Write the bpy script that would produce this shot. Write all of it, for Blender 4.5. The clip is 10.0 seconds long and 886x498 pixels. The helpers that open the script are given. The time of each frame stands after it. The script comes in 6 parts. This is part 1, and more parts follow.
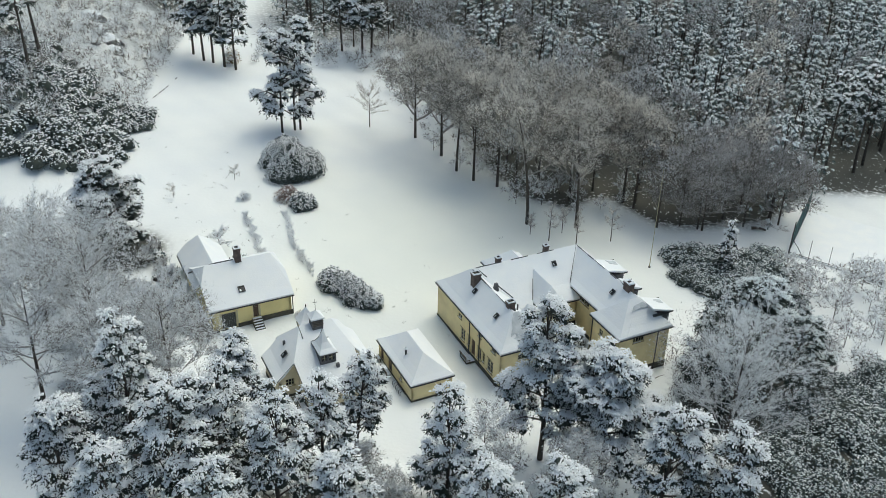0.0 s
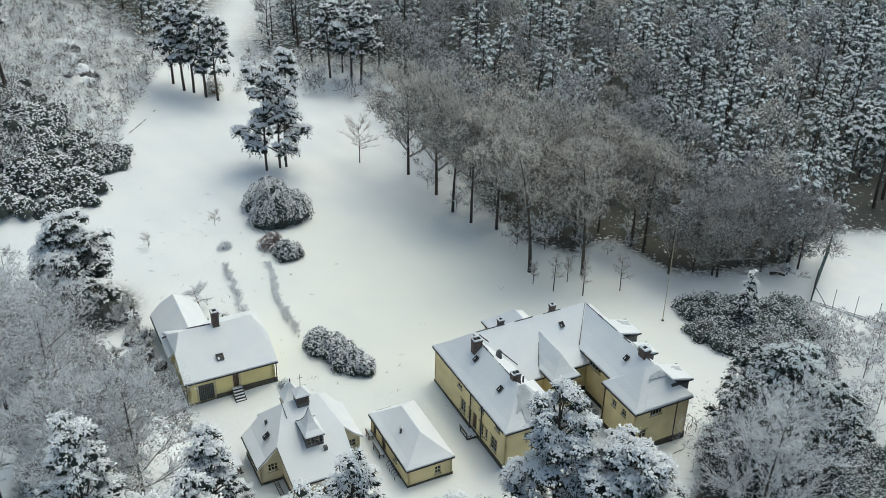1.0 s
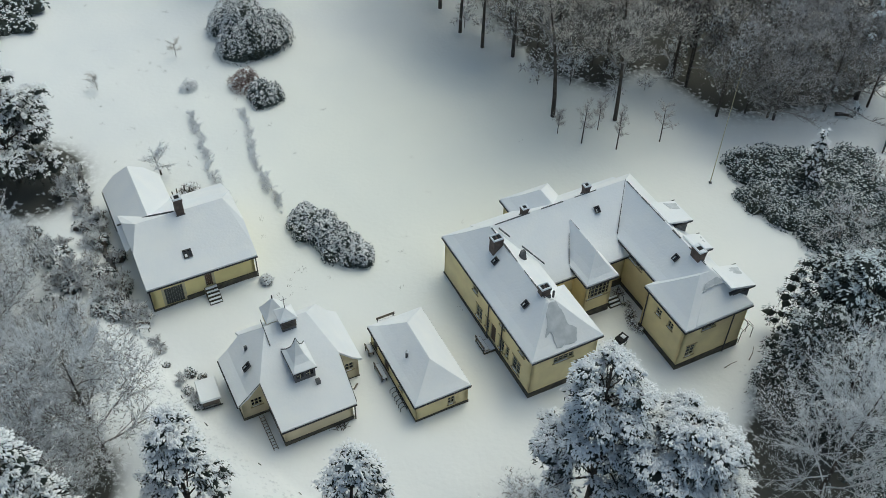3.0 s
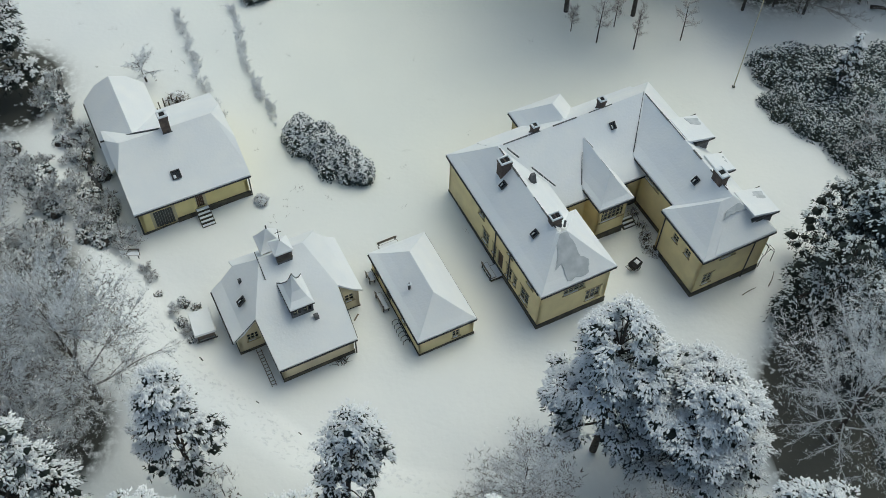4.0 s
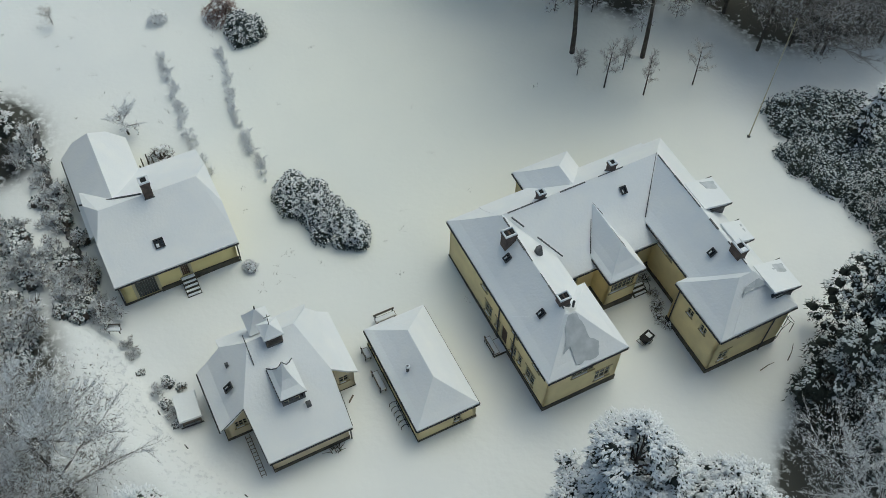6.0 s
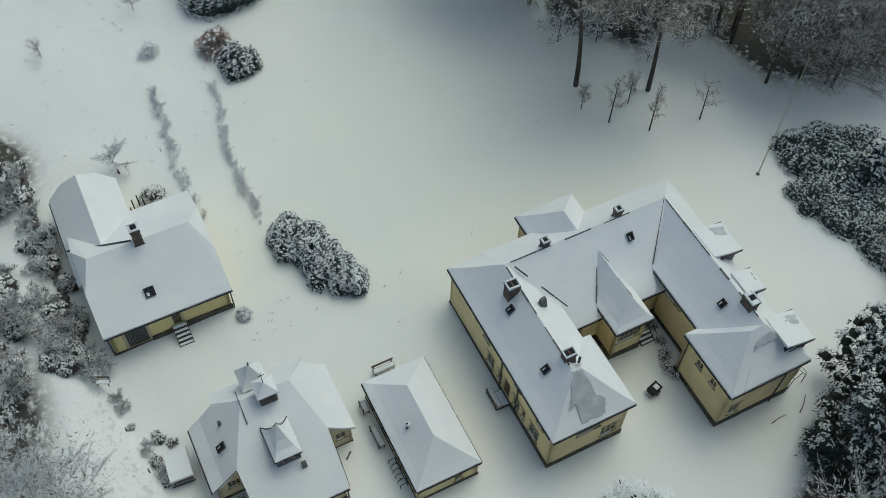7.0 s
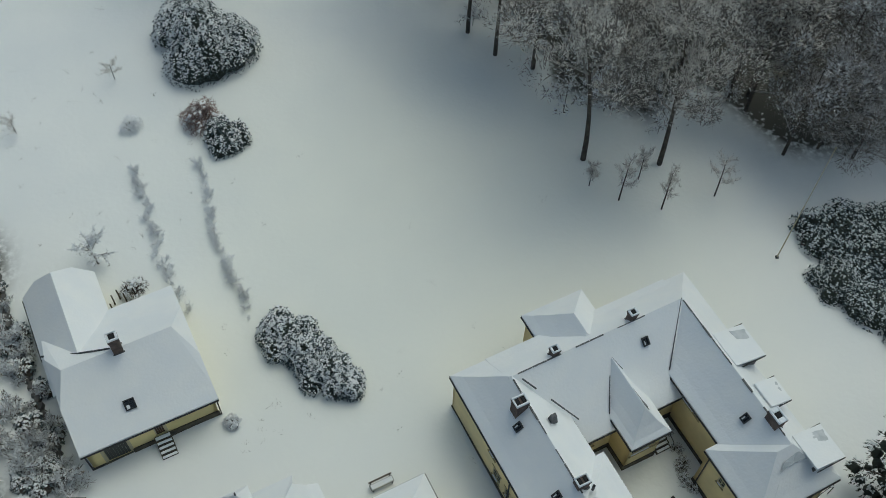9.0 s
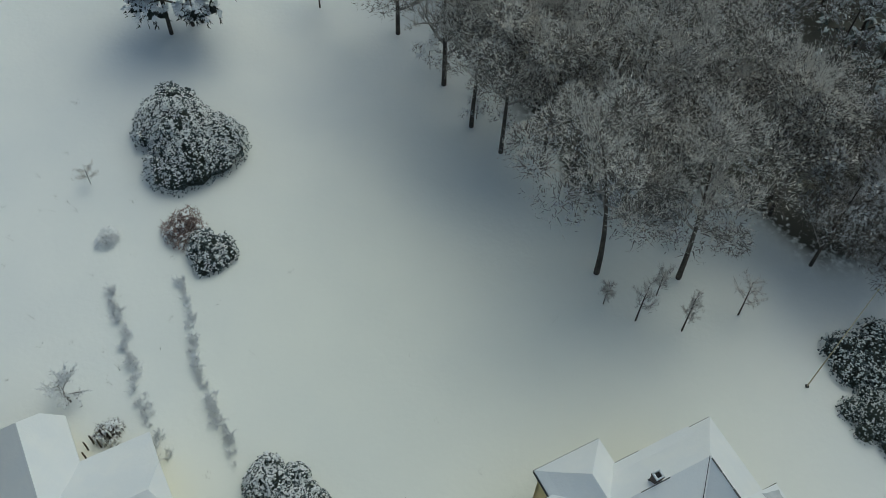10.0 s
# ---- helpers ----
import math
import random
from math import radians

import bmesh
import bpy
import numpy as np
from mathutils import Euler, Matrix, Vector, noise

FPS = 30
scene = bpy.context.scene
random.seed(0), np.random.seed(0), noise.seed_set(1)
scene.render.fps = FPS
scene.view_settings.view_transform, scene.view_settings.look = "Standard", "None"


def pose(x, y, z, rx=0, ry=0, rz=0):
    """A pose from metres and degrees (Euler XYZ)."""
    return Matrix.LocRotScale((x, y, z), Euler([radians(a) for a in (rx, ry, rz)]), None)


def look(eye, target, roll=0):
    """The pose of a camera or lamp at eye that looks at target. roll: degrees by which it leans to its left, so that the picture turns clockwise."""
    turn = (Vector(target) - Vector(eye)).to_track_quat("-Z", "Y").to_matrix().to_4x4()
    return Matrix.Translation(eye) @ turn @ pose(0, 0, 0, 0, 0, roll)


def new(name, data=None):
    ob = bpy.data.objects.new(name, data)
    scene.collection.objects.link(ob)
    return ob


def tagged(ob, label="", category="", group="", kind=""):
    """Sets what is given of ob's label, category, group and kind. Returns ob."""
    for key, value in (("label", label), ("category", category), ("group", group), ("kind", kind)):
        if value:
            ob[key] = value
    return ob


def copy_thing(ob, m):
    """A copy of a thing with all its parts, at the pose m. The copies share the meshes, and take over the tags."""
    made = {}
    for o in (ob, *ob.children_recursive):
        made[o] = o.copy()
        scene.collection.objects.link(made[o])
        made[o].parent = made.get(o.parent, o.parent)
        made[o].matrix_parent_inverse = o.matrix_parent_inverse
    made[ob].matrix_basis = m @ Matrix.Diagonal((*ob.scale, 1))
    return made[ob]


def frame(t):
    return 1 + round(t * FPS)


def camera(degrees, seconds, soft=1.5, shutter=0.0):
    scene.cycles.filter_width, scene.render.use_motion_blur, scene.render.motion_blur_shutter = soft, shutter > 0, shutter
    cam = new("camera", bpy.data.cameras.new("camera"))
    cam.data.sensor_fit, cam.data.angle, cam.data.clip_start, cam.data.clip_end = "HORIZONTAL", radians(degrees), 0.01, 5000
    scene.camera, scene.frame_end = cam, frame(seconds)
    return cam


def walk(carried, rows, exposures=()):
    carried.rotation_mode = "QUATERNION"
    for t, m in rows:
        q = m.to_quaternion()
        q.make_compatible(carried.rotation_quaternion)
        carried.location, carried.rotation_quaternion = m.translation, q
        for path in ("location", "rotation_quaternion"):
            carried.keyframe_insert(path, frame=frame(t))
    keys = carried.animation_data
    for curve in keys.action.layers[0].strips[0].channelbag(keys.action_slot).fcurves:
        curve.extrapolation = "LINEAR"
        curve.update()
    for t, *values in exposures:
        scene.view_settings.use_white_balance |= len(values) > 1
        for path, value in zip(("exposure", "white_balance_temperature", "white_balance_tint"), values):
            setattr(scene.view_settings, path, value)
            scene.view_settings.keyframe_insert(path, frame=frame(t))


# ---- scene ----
# ---------------------------------------------------------------- camera
cam = camera(48.7, 10.0, soft=0.75)
PATH = [
    (0, (-0.2, 0.626, 66.593), (-0.178, 2.358, 65.592), 1.4),
    (0.5, (-0.531, 6.096, 66.701), (-0.5, 7.831, 65.705), 1.3),
    (1, (-0.594, 12.303, 67.07), (-0.558, 14.038, 66.077), 1.1),
    (1.5, (-1.039, 18.268, 67.049), (-0.994, 19.991, 66.034), 1.2),
    (2, (-1.449, 24.489, 67.169), (-1.399, 26.14, 66.041), 1.3),
    (2.5, (-1.67, 30.425, 67.376), (-1.62, 31.967, 66.102), 1.3),
    (3, (-2.041, 36.548, 67.626), (-1.987, 37.949, 66.2), 1.5),
    (3.2, (-2.102, 38.925, 67.771), (-2.048, 40.265, 66.287), 1.6),
    (4.3, (-1.697, 45.572, 67.921), (-1.659, 46.721, 66.284), 1.2),
    (4.5, (-1.755, 46.485, 68.089), (-1.715, 47.629, 66.449), 1.4),
    (5, (-1.75, 48.852, 68.158), (-1.709, 49.994, 66.517), 1.4),
    (5.5, (-1.845, 50.902, 68.192), (-1.8, 52.043, 66.55), 1.5),
    (7, (-2.042, 57.99, 68.324), (-1.99, 59.124, 66.678), 1.8),
    (7.5, (-2.201, 60.009, 68.261), (-2.145, 61.145, 66.616), 2.0),
    (8, (-2.267, 62.55, 68.333), (-2.208, 63.684, 66.687), 2.0),
    (8.5, (-2.352, 64.784, 68.411), (-2.29, 65.916, 66.763), 2.1),
    (9, (-2.365, 67.477, 68.567), (-2.302, 68.606, 66.917), 2.1),
    (9.5, (-2.447, 69.635, 68.587), (-2.382, 70.764, 66.937), 2.3),
    (9.6, (-2.547, 71.623, 68.644), (-2.48, 72.753, 66.995), 2.4),
    (9.7, (-2.648, 73.611, 68.701), (-2.577, 74.741, 67.052), 2.5),
    (9.8, (-2.748, 75.6, 68.759), (-2.675, 76.73, 67.11), 2.6),
    (9.9, (-2.849, 77.588, 68.816), (-2.772, 78.718, 67.167), 2.7),
    (10, (-2.949, 79.576, 68.873), (-2.87, 80.707, 67.225), 2.8),
]
EXPOSURES = [(0, -0.04, 6430, -5), (2, -0.25, 6330, -5), (3.2, -0.38, 6270, -6), (4.5, -0.42, 6270, -6), (7, -0.62, 6250, -7), (9, -0.75, 6170, -8), (10, -0.9, 6110, -10)]
walk(cam, [(t, look(eye, target, roll)) for t, eye, target, roll in PATH], EXPOSURES)

# ---------------------------------------------------------------- light
SUN_AZ, SUN_EL = radians(38), radians(61)
world = bpy.data.worlds.new("winter_sky")
world.use_nodes = True
wn, wl = world.node_tree.nodes, world.node_tree.links
sky = wn.new("ShaderNodeTexSky")
sky.sky_type, sky.sun_disc = "NISHITA", False
sky.sun_elevation, sky.sun_rotation = SUN_EL, SUN_AZ
sky.air_density, sky.dust_density, sky.ozone_density = 1.0, 4.0, 1.0
wn["Background"].inputs["Strength"].default_value = 0.15
cloud = wn.new("ShaderNodeHueSaturation")            # thin high cloud takes most of the blue out
cloud.inputs["Saturation"].default_value = 1.0
wl.new(sky.outputs[0], cloud.inputs["Color"])
wl.new(cloud.outputs[0], wn["Background"].inputs["Color"])
scene.world = world

sun = new("sun", bpy.data.lights.new("sun", "SUN"))
sun.data.energy, sun.data.angle, sun.data.color = 0.80, radians(60), (1.0, 0.92, 0.80)
sun.matrix_world = look((0, 0, 0), (-math.sin(SUN_AZ) * math.cos(SUN_EL), -math.cos(SUN_AZ) * math.cos(SUN_EL), -math.sin(SUN_EL)))
sun.location = (40, 60, 120)


# ---------------------------------------------------------------- materials
def material(name, colour, rough=0.8, second=None, scale=4.0, fine=40.0, bump=0.3, dist=0.02, island=None, metal=0.0, obj=0.0, glow_through=0.0):
    """A surface of two colours mixed by noise at two scales, with relief; island: a colour that loose pieces vary towards."""
    m = bpy.data.materials.new(name)
    m.use_nodes = True
    n, l = m.node_tree.nodes, m.node_tree.links
    b = n["Principled BSDF"]
    b.inputs["Roughness"].default_value, b.inputs["Metallic"].default_value = rough, metal
    co = n.new("ShaderNodeNewGeometry")
    big, small = n.new("ShaderNodeTexNoise"), n.new("ShaderNodeTexNoise")
    big.inputs["Scale"].default_value, small.inputs["Scale"].default_value = scale, fine
    big.inputs["Detail"].default_value = small.inputs["Detail"].default_value = 5
    for t in (big, small):
        l.new(co.outputs["Position"], t.inputs["Vector"])
    mix = n.new("ShaderNodeMix")
    mix.data_type = "RGBA"
    mix.inputs["A"].default_value = (*colour, 1)
    mix.inputs["B"].default_value = (*(second or [c * 0.8 for c in colour]), 1)
    ramp = n.new("ShaderNodeMapRange")
    ramp.inputs["From Min"].default_value, ramp.inputs["From Max"].default_value = 0.38, 0.66
    l.new(big.outputs["Fac"], ramp.inputs["Value"])
    l.new(ramp.outputs["Result"], mix.inputs["Factor"])
    out = mix.outputs["Result"]
    if island:
        mi = n.new("ShaderNodeMix")
        mi.data_type = "RGBA"
        mi.inputs["B"].default_value = (*island, 1)
        l.new(co.outputs["Random Per Island"], mi.inputs["Factor"])
        l.new(out, mi.inputs["A"])
        out = mi.outputs["Result"]
    if obj:
        info, hs, mr = n.new("ShaderNodeObjectInfo"), n.new("ShaderNodeHueSaturation"), n.new("ShaderNodeMapRange")
        mr.inputs["To Min"].default_value, mr.inputs["To Max"].default_value = 1 - obj, 1 + obj
        l.new(info.outputs["Random"], mr.inputs["Value"])
        l.new(mr.outputs["Result"], hs.inputs["Value"])
        l.new(out, hs.inputs["Color"])
        out = hs.outputs["Color"]
    l.new(out, b.inputs["Base Color"])
    if bump:
        bp = n.new("ShaderNodeBump")
        bp.inputs["Strength"].default_value, bp.inputs["Distance"].default_value = bump, dist
        l.new(small.outputs["Fac"], bp.inputs["Height"])
        l.new(bp.outputs["Normal"], b.inputs["Normal"])
    if glow_through:                                     # ice lets part of the daylight through
        tr, ms = n.new("ShaderNodeBsdfTranslucent"), n.new("ShaderNodeMixShader")
        ms.inputs["Fac"].default_value = glow_through
        l.new(out, tr.inputs["Color"])
        l.new(b.outputs[0], ms.inputs[1])
        l.new(tr.outputs[0], ms.inputs[2])
        l.new(ms.outputs[0], n["Material Output"].inputs["Surface"])
    return m


def snow_ground():
    """Snow on the lawns; thin along the wood's edge, where the grass shows through, with faint tracks; under trees bare
    litter, coloured near-black for the shade there too.
    """
    m = material("snow_ground", (0.80, 0.82, 0.83), 0.75, (0.86, 0.87, 0.86), 0.09, 2.2, 0.25, 0.1)
    n, l = m.node_tree.nodes, m.node_tree.links
    b = n["Principled BSDF"]
    old = b.inputs["Base Color"].links[0].from_socket
    att = n.new("ShaderNodeAttribute")
    att.attribute_name = "thin"
    noi = n.new("ShaderNodeTexNoise")
    noi.inputs["Scale"].default_value, noi.inputs["Detail"].default_value = 1.7, 9
    geo = n.new("ShaderNodeNewGeometry")
    l.new(geo.outputs["Position"], noi.inputs["Vector"])
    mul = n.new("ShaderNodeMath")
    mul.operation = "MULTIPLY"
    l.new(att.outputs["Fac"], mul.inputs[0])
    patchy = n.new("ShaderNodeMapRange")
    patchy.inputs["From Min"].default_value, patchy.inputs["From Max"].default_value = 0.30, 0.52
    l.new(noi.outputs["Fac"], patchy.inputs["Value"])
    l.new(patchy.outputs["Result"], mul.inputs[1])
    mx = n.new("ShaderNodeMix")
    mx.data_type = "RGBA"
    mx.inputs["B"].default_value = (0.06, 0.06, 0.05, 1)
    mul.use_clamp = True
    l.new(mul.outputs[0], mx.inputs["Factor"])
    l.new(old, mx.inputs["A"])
    turf, green = n.new("ShaderNodeAttribute"), n.new("ShaderNodeMix")   # warmer light on the lawn's middle, put into the snow's colour
    turf.attribute_name, green.data_type = "turf", "RGBA"
    green.inputs["B"].default_value = (0.83, 0.84, 0.72, 1)
    l.new(turf.outputs["Fac"], green.inputs["Factor"])
    l.new(mx.outputs["Result"], green.inputs["A"])
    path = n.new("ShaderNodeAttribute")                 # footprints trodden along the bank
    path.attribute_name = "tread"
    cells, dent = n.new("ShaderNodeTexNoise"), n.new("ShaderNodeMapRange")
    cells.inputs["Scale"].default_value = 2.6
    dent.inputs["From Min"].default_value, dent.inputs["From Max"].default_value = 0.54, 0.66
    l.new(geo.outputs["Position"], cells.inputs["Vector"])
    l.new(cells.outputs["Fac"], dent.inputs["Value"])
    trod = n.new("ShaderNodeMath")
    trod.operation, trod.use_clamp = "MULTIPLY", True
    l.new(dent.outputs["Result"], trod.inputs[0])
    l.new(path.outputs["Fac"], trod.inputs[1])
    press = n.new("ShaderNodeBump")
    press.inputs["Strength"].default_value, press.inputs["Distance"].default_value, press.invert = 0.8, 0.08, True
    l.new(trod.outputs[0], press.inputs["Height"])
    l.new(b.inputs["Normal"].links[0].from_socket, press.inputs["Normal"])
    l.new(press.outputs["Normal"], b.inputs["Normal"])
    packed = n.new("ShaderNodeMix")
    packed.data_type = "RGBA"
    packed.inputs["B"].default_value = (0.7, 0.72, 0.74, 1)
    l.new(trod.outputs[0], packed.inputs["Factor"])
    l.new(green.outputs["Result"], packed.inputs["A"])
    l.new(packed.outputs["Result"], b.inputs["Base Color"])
    return m


M = {
    "snow": material("snow", (0.80, 0.83, 0.86), 0.7, (0.86, 0.87, 0.88), 2.0, 9.0, 0.5, 0.05),
    "roof_snow": material("roof_snow", (0.82, 0.84, 0.86), 0.7, (0.86, 0.87, 0.87), 0.5, 5.0, 0.35, 0.05),
    "thin_snow": material("thin_snow", (0.47, 0.50, 0.52), 0.6, (0.60, 0.62, 0.64), 1.5, 20.0, 0.4, 0.02),
    "ground": snow_ground(),
    "tree_snow": material("tree_snow", (0.84, 0.86, 0.88), 0.8, (0.76, 0.79, 0.82), 1.2, 14.0, 0.3, 0.05, island=(0.90, 0.91, 0.92)),
    "yellow": material("yellow_render", (0.76, 0.66, 0.33), 0.9, (0.68, 0.59, 0.29), 0.7, 30.0, 0.35, 0.02),
    "cream": material("cream_render", (0.68, 0.60, 0.41), 0.9, (0.58, 0.51, 0.36), 0.6, 30.0, 0.35, 0.02),
    "ochre": material("ochre_render", (0.79, 0.68, 0.39), 0.9, (0.69, 0.59, 0.34), 0.6, 30.0, 0.35, 0.02),
    "trim": material("ochre_trim", (0.40, 0.33, 0.19), 0.8, (0.33, 0.27, 0.16), 2.0, 30.0, 0.2, 0.01),
    "plinth": material("dark_plinth", (0.06, 0.055, 0.045), 0.9, (0.11, 0.10, 0.07), 2.0, 12.0, 0.6, 0.04),
    "dark": material("dark_iron", (0.02, 0.02, 0.022), 0.5, (0.04, 0.04, 0.04), 3.0, 40.0, 0.2, 0.01),
    "slate": material("wet_slate", (0.05, 0.055, 0.06), 0.5, (0.10, 0.10, 0.11), 2.0, 12.0, 0.5, 0.03),
    "brick": material("sooty_brick", (0.10, 0.075, 0.065), 0.9, (0.16, 0.12, 0.10), 2.5, 16.0, 0.7, 0.04),
    "black": material("soot", (0.012, 0.012, 0.012), 0.9, (0.02, 0.02, 0.02), 5, 30, 0.2, 0.01),
    "frame": material("cream_frame", (0.52, 0.47, 0.31), 0.6, (0.45, 0.41, 0.27), 3, 40, 0.1, 0.01),
    "brown": material("brown_paint", (0.10, 0.06, 0.035), 0.6, (0.07, 0.045, 0.03), 3, 30, 0.2, 0.01),
    "grey_door": material("grey_boards", (0.075, 0.08, 0.075), 0.7, (0.055, 0.06, 0.055), 3, 30, 0.3, 0.01),
    "wood": material("weathered_wood", (0.20, 0.17, 0.14), 0.85, (0.13, 0.11, 0.09), 3, 30, 0.4, 0.02),
    "bark": material("dark_bark", (0.055, 0.045, 0.038), 0.95, (0.10, 0.085, 0.07), 3, 20, 0.8, 0.05),
    "pale_bark": material("frosted_bark", (0.26, 0.24, 0.22), 0.95, (0.40, 0.38, 0.36), 2, 20, 0.7, 0.04),
    "dusted": material("snow_dusted_needles", (0.50, 0.55, 0.56), 0.85, (0.62, 0.66, 0.67), 0.3, 14.0, 0.3, 0.03, island=(0.76, 0.80, 0.81), obj=0.15),
    "frost_grey": material("grey_frosted_twigs", (0.58, 0.58, 0.59), 0.9, (0.44, 0.44, 0.45), 0.4, 20, 0.0, 0.02, island=(0.72, 0.73, 0.74), obj=0.2, glow_through=0.25),
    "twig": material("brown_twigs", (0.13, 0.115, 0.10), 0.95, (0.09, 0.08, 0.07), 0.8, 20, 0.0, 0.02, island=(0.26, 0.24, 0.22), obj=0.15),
    "grey_twig": material("rimed_grey_twigs", (0.27, 0.25, 0.235), 0.95, (0.19, 0.175, 0.165), 0.8, 20, 0.0, 0.02, island=(0.42, 0.40, 0.38), obj=0.15),
    "dim_frost": material("dim_frosted_twigs", (0.48, 0.465, 0.47), 0.9, (0.35, 0.34, 0.345), 0.4, 20, 0.0, 0.02, island=(0.64, 0.63, 0.635), obj=0.15, glow_through=0.2),
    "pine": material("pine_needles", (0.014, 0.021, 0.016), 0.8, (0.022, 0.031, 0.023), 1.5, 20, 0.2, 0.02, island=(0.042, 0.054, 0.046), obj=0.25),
    "spruce": material("spruce_needles", (0.08, 0.105, 0.10), 0.8, (0.10, 0.13, 0.125), 0.15, 20, 0.2, 0.02, island=(0.20, 0.25, 0.245), obj=0.25),
    "leaf": material("evergreen_leaves", (0.024, 0.040, 0.040), 0.6, (0.034, 0.052, 0.052), 1.2, 20, 0.2, 0.02, island=(0.15, 0.19, 0.20)),
    "frost": material("frosted_twigs", (0.83, 0.84, 0.86), 0.9, (0.73, 0.74, 0.76), 0.6, 20, 0.0, 0.02, island=(0.90, 0.91, 0.92), obj=0.1, glow_through=0.35),
    "frost_brown": material("brown_frosted_twigs", (0.72, 0.68, 0.62), 0.9, (0.60, 0.57, 0.53), 0.5, 20, 0.0, 0.02, island=(0.84, 0.81, 0.77), obj=0.15, glow_through=0.3),
    "rust": material("rusty_leaves", (0.22, 0.14, 0.06), 0.9, (0.16, 0.11, 0.06), 1, 20, 0.0, 0.02, island=(0.36, 0.27, 0.15)),
    "purple": material("red_brown_twigs", (0.26, 0.17, 0.15), 0.9, (0.19, 0.12, 0.11), 1, 20, 0.0, 0.02, island=(0.30, 0.24, 0.22)),
    "rock": material("lichened_rock", (0.16, 0.155, 0.15), 0.95, (0.08, 0.08, 0.08), 0.9, 6, 0.9, 0.1),
    "moss": material("dull_grass", (0.07, 0.08, 0.03), 0.95, (0.10, 0.10, 0.05), 0.8, 20, 0.6, 0.05),
    "net": material("green_netting", (0.10, 0.17, 0.17), 0.8, (0.13, 0.20, 0.20), 2, 20, 0.1, 0.01),
    "tank": material("green_tank", (0.04, 0.06, 0.05), 0.6, (0.05, 0.07, 0.06), 3, 30, 0.1, 0.01),
}
glass = bpy.data.materials.new("window_glass")
glass.use_nodes = True
g_in = glass.node_tree.nodes["Principled BSDF"].inputs
g_in["Base Color"].default_value, g_in["Roughness"].default_value = (0.03, 0.035, 0.04, 1), 0.08
g_in["Transmission Weight"].default_value, g_in["IOR"].default_value = 0.6, 1.45
M["glass"] = glass


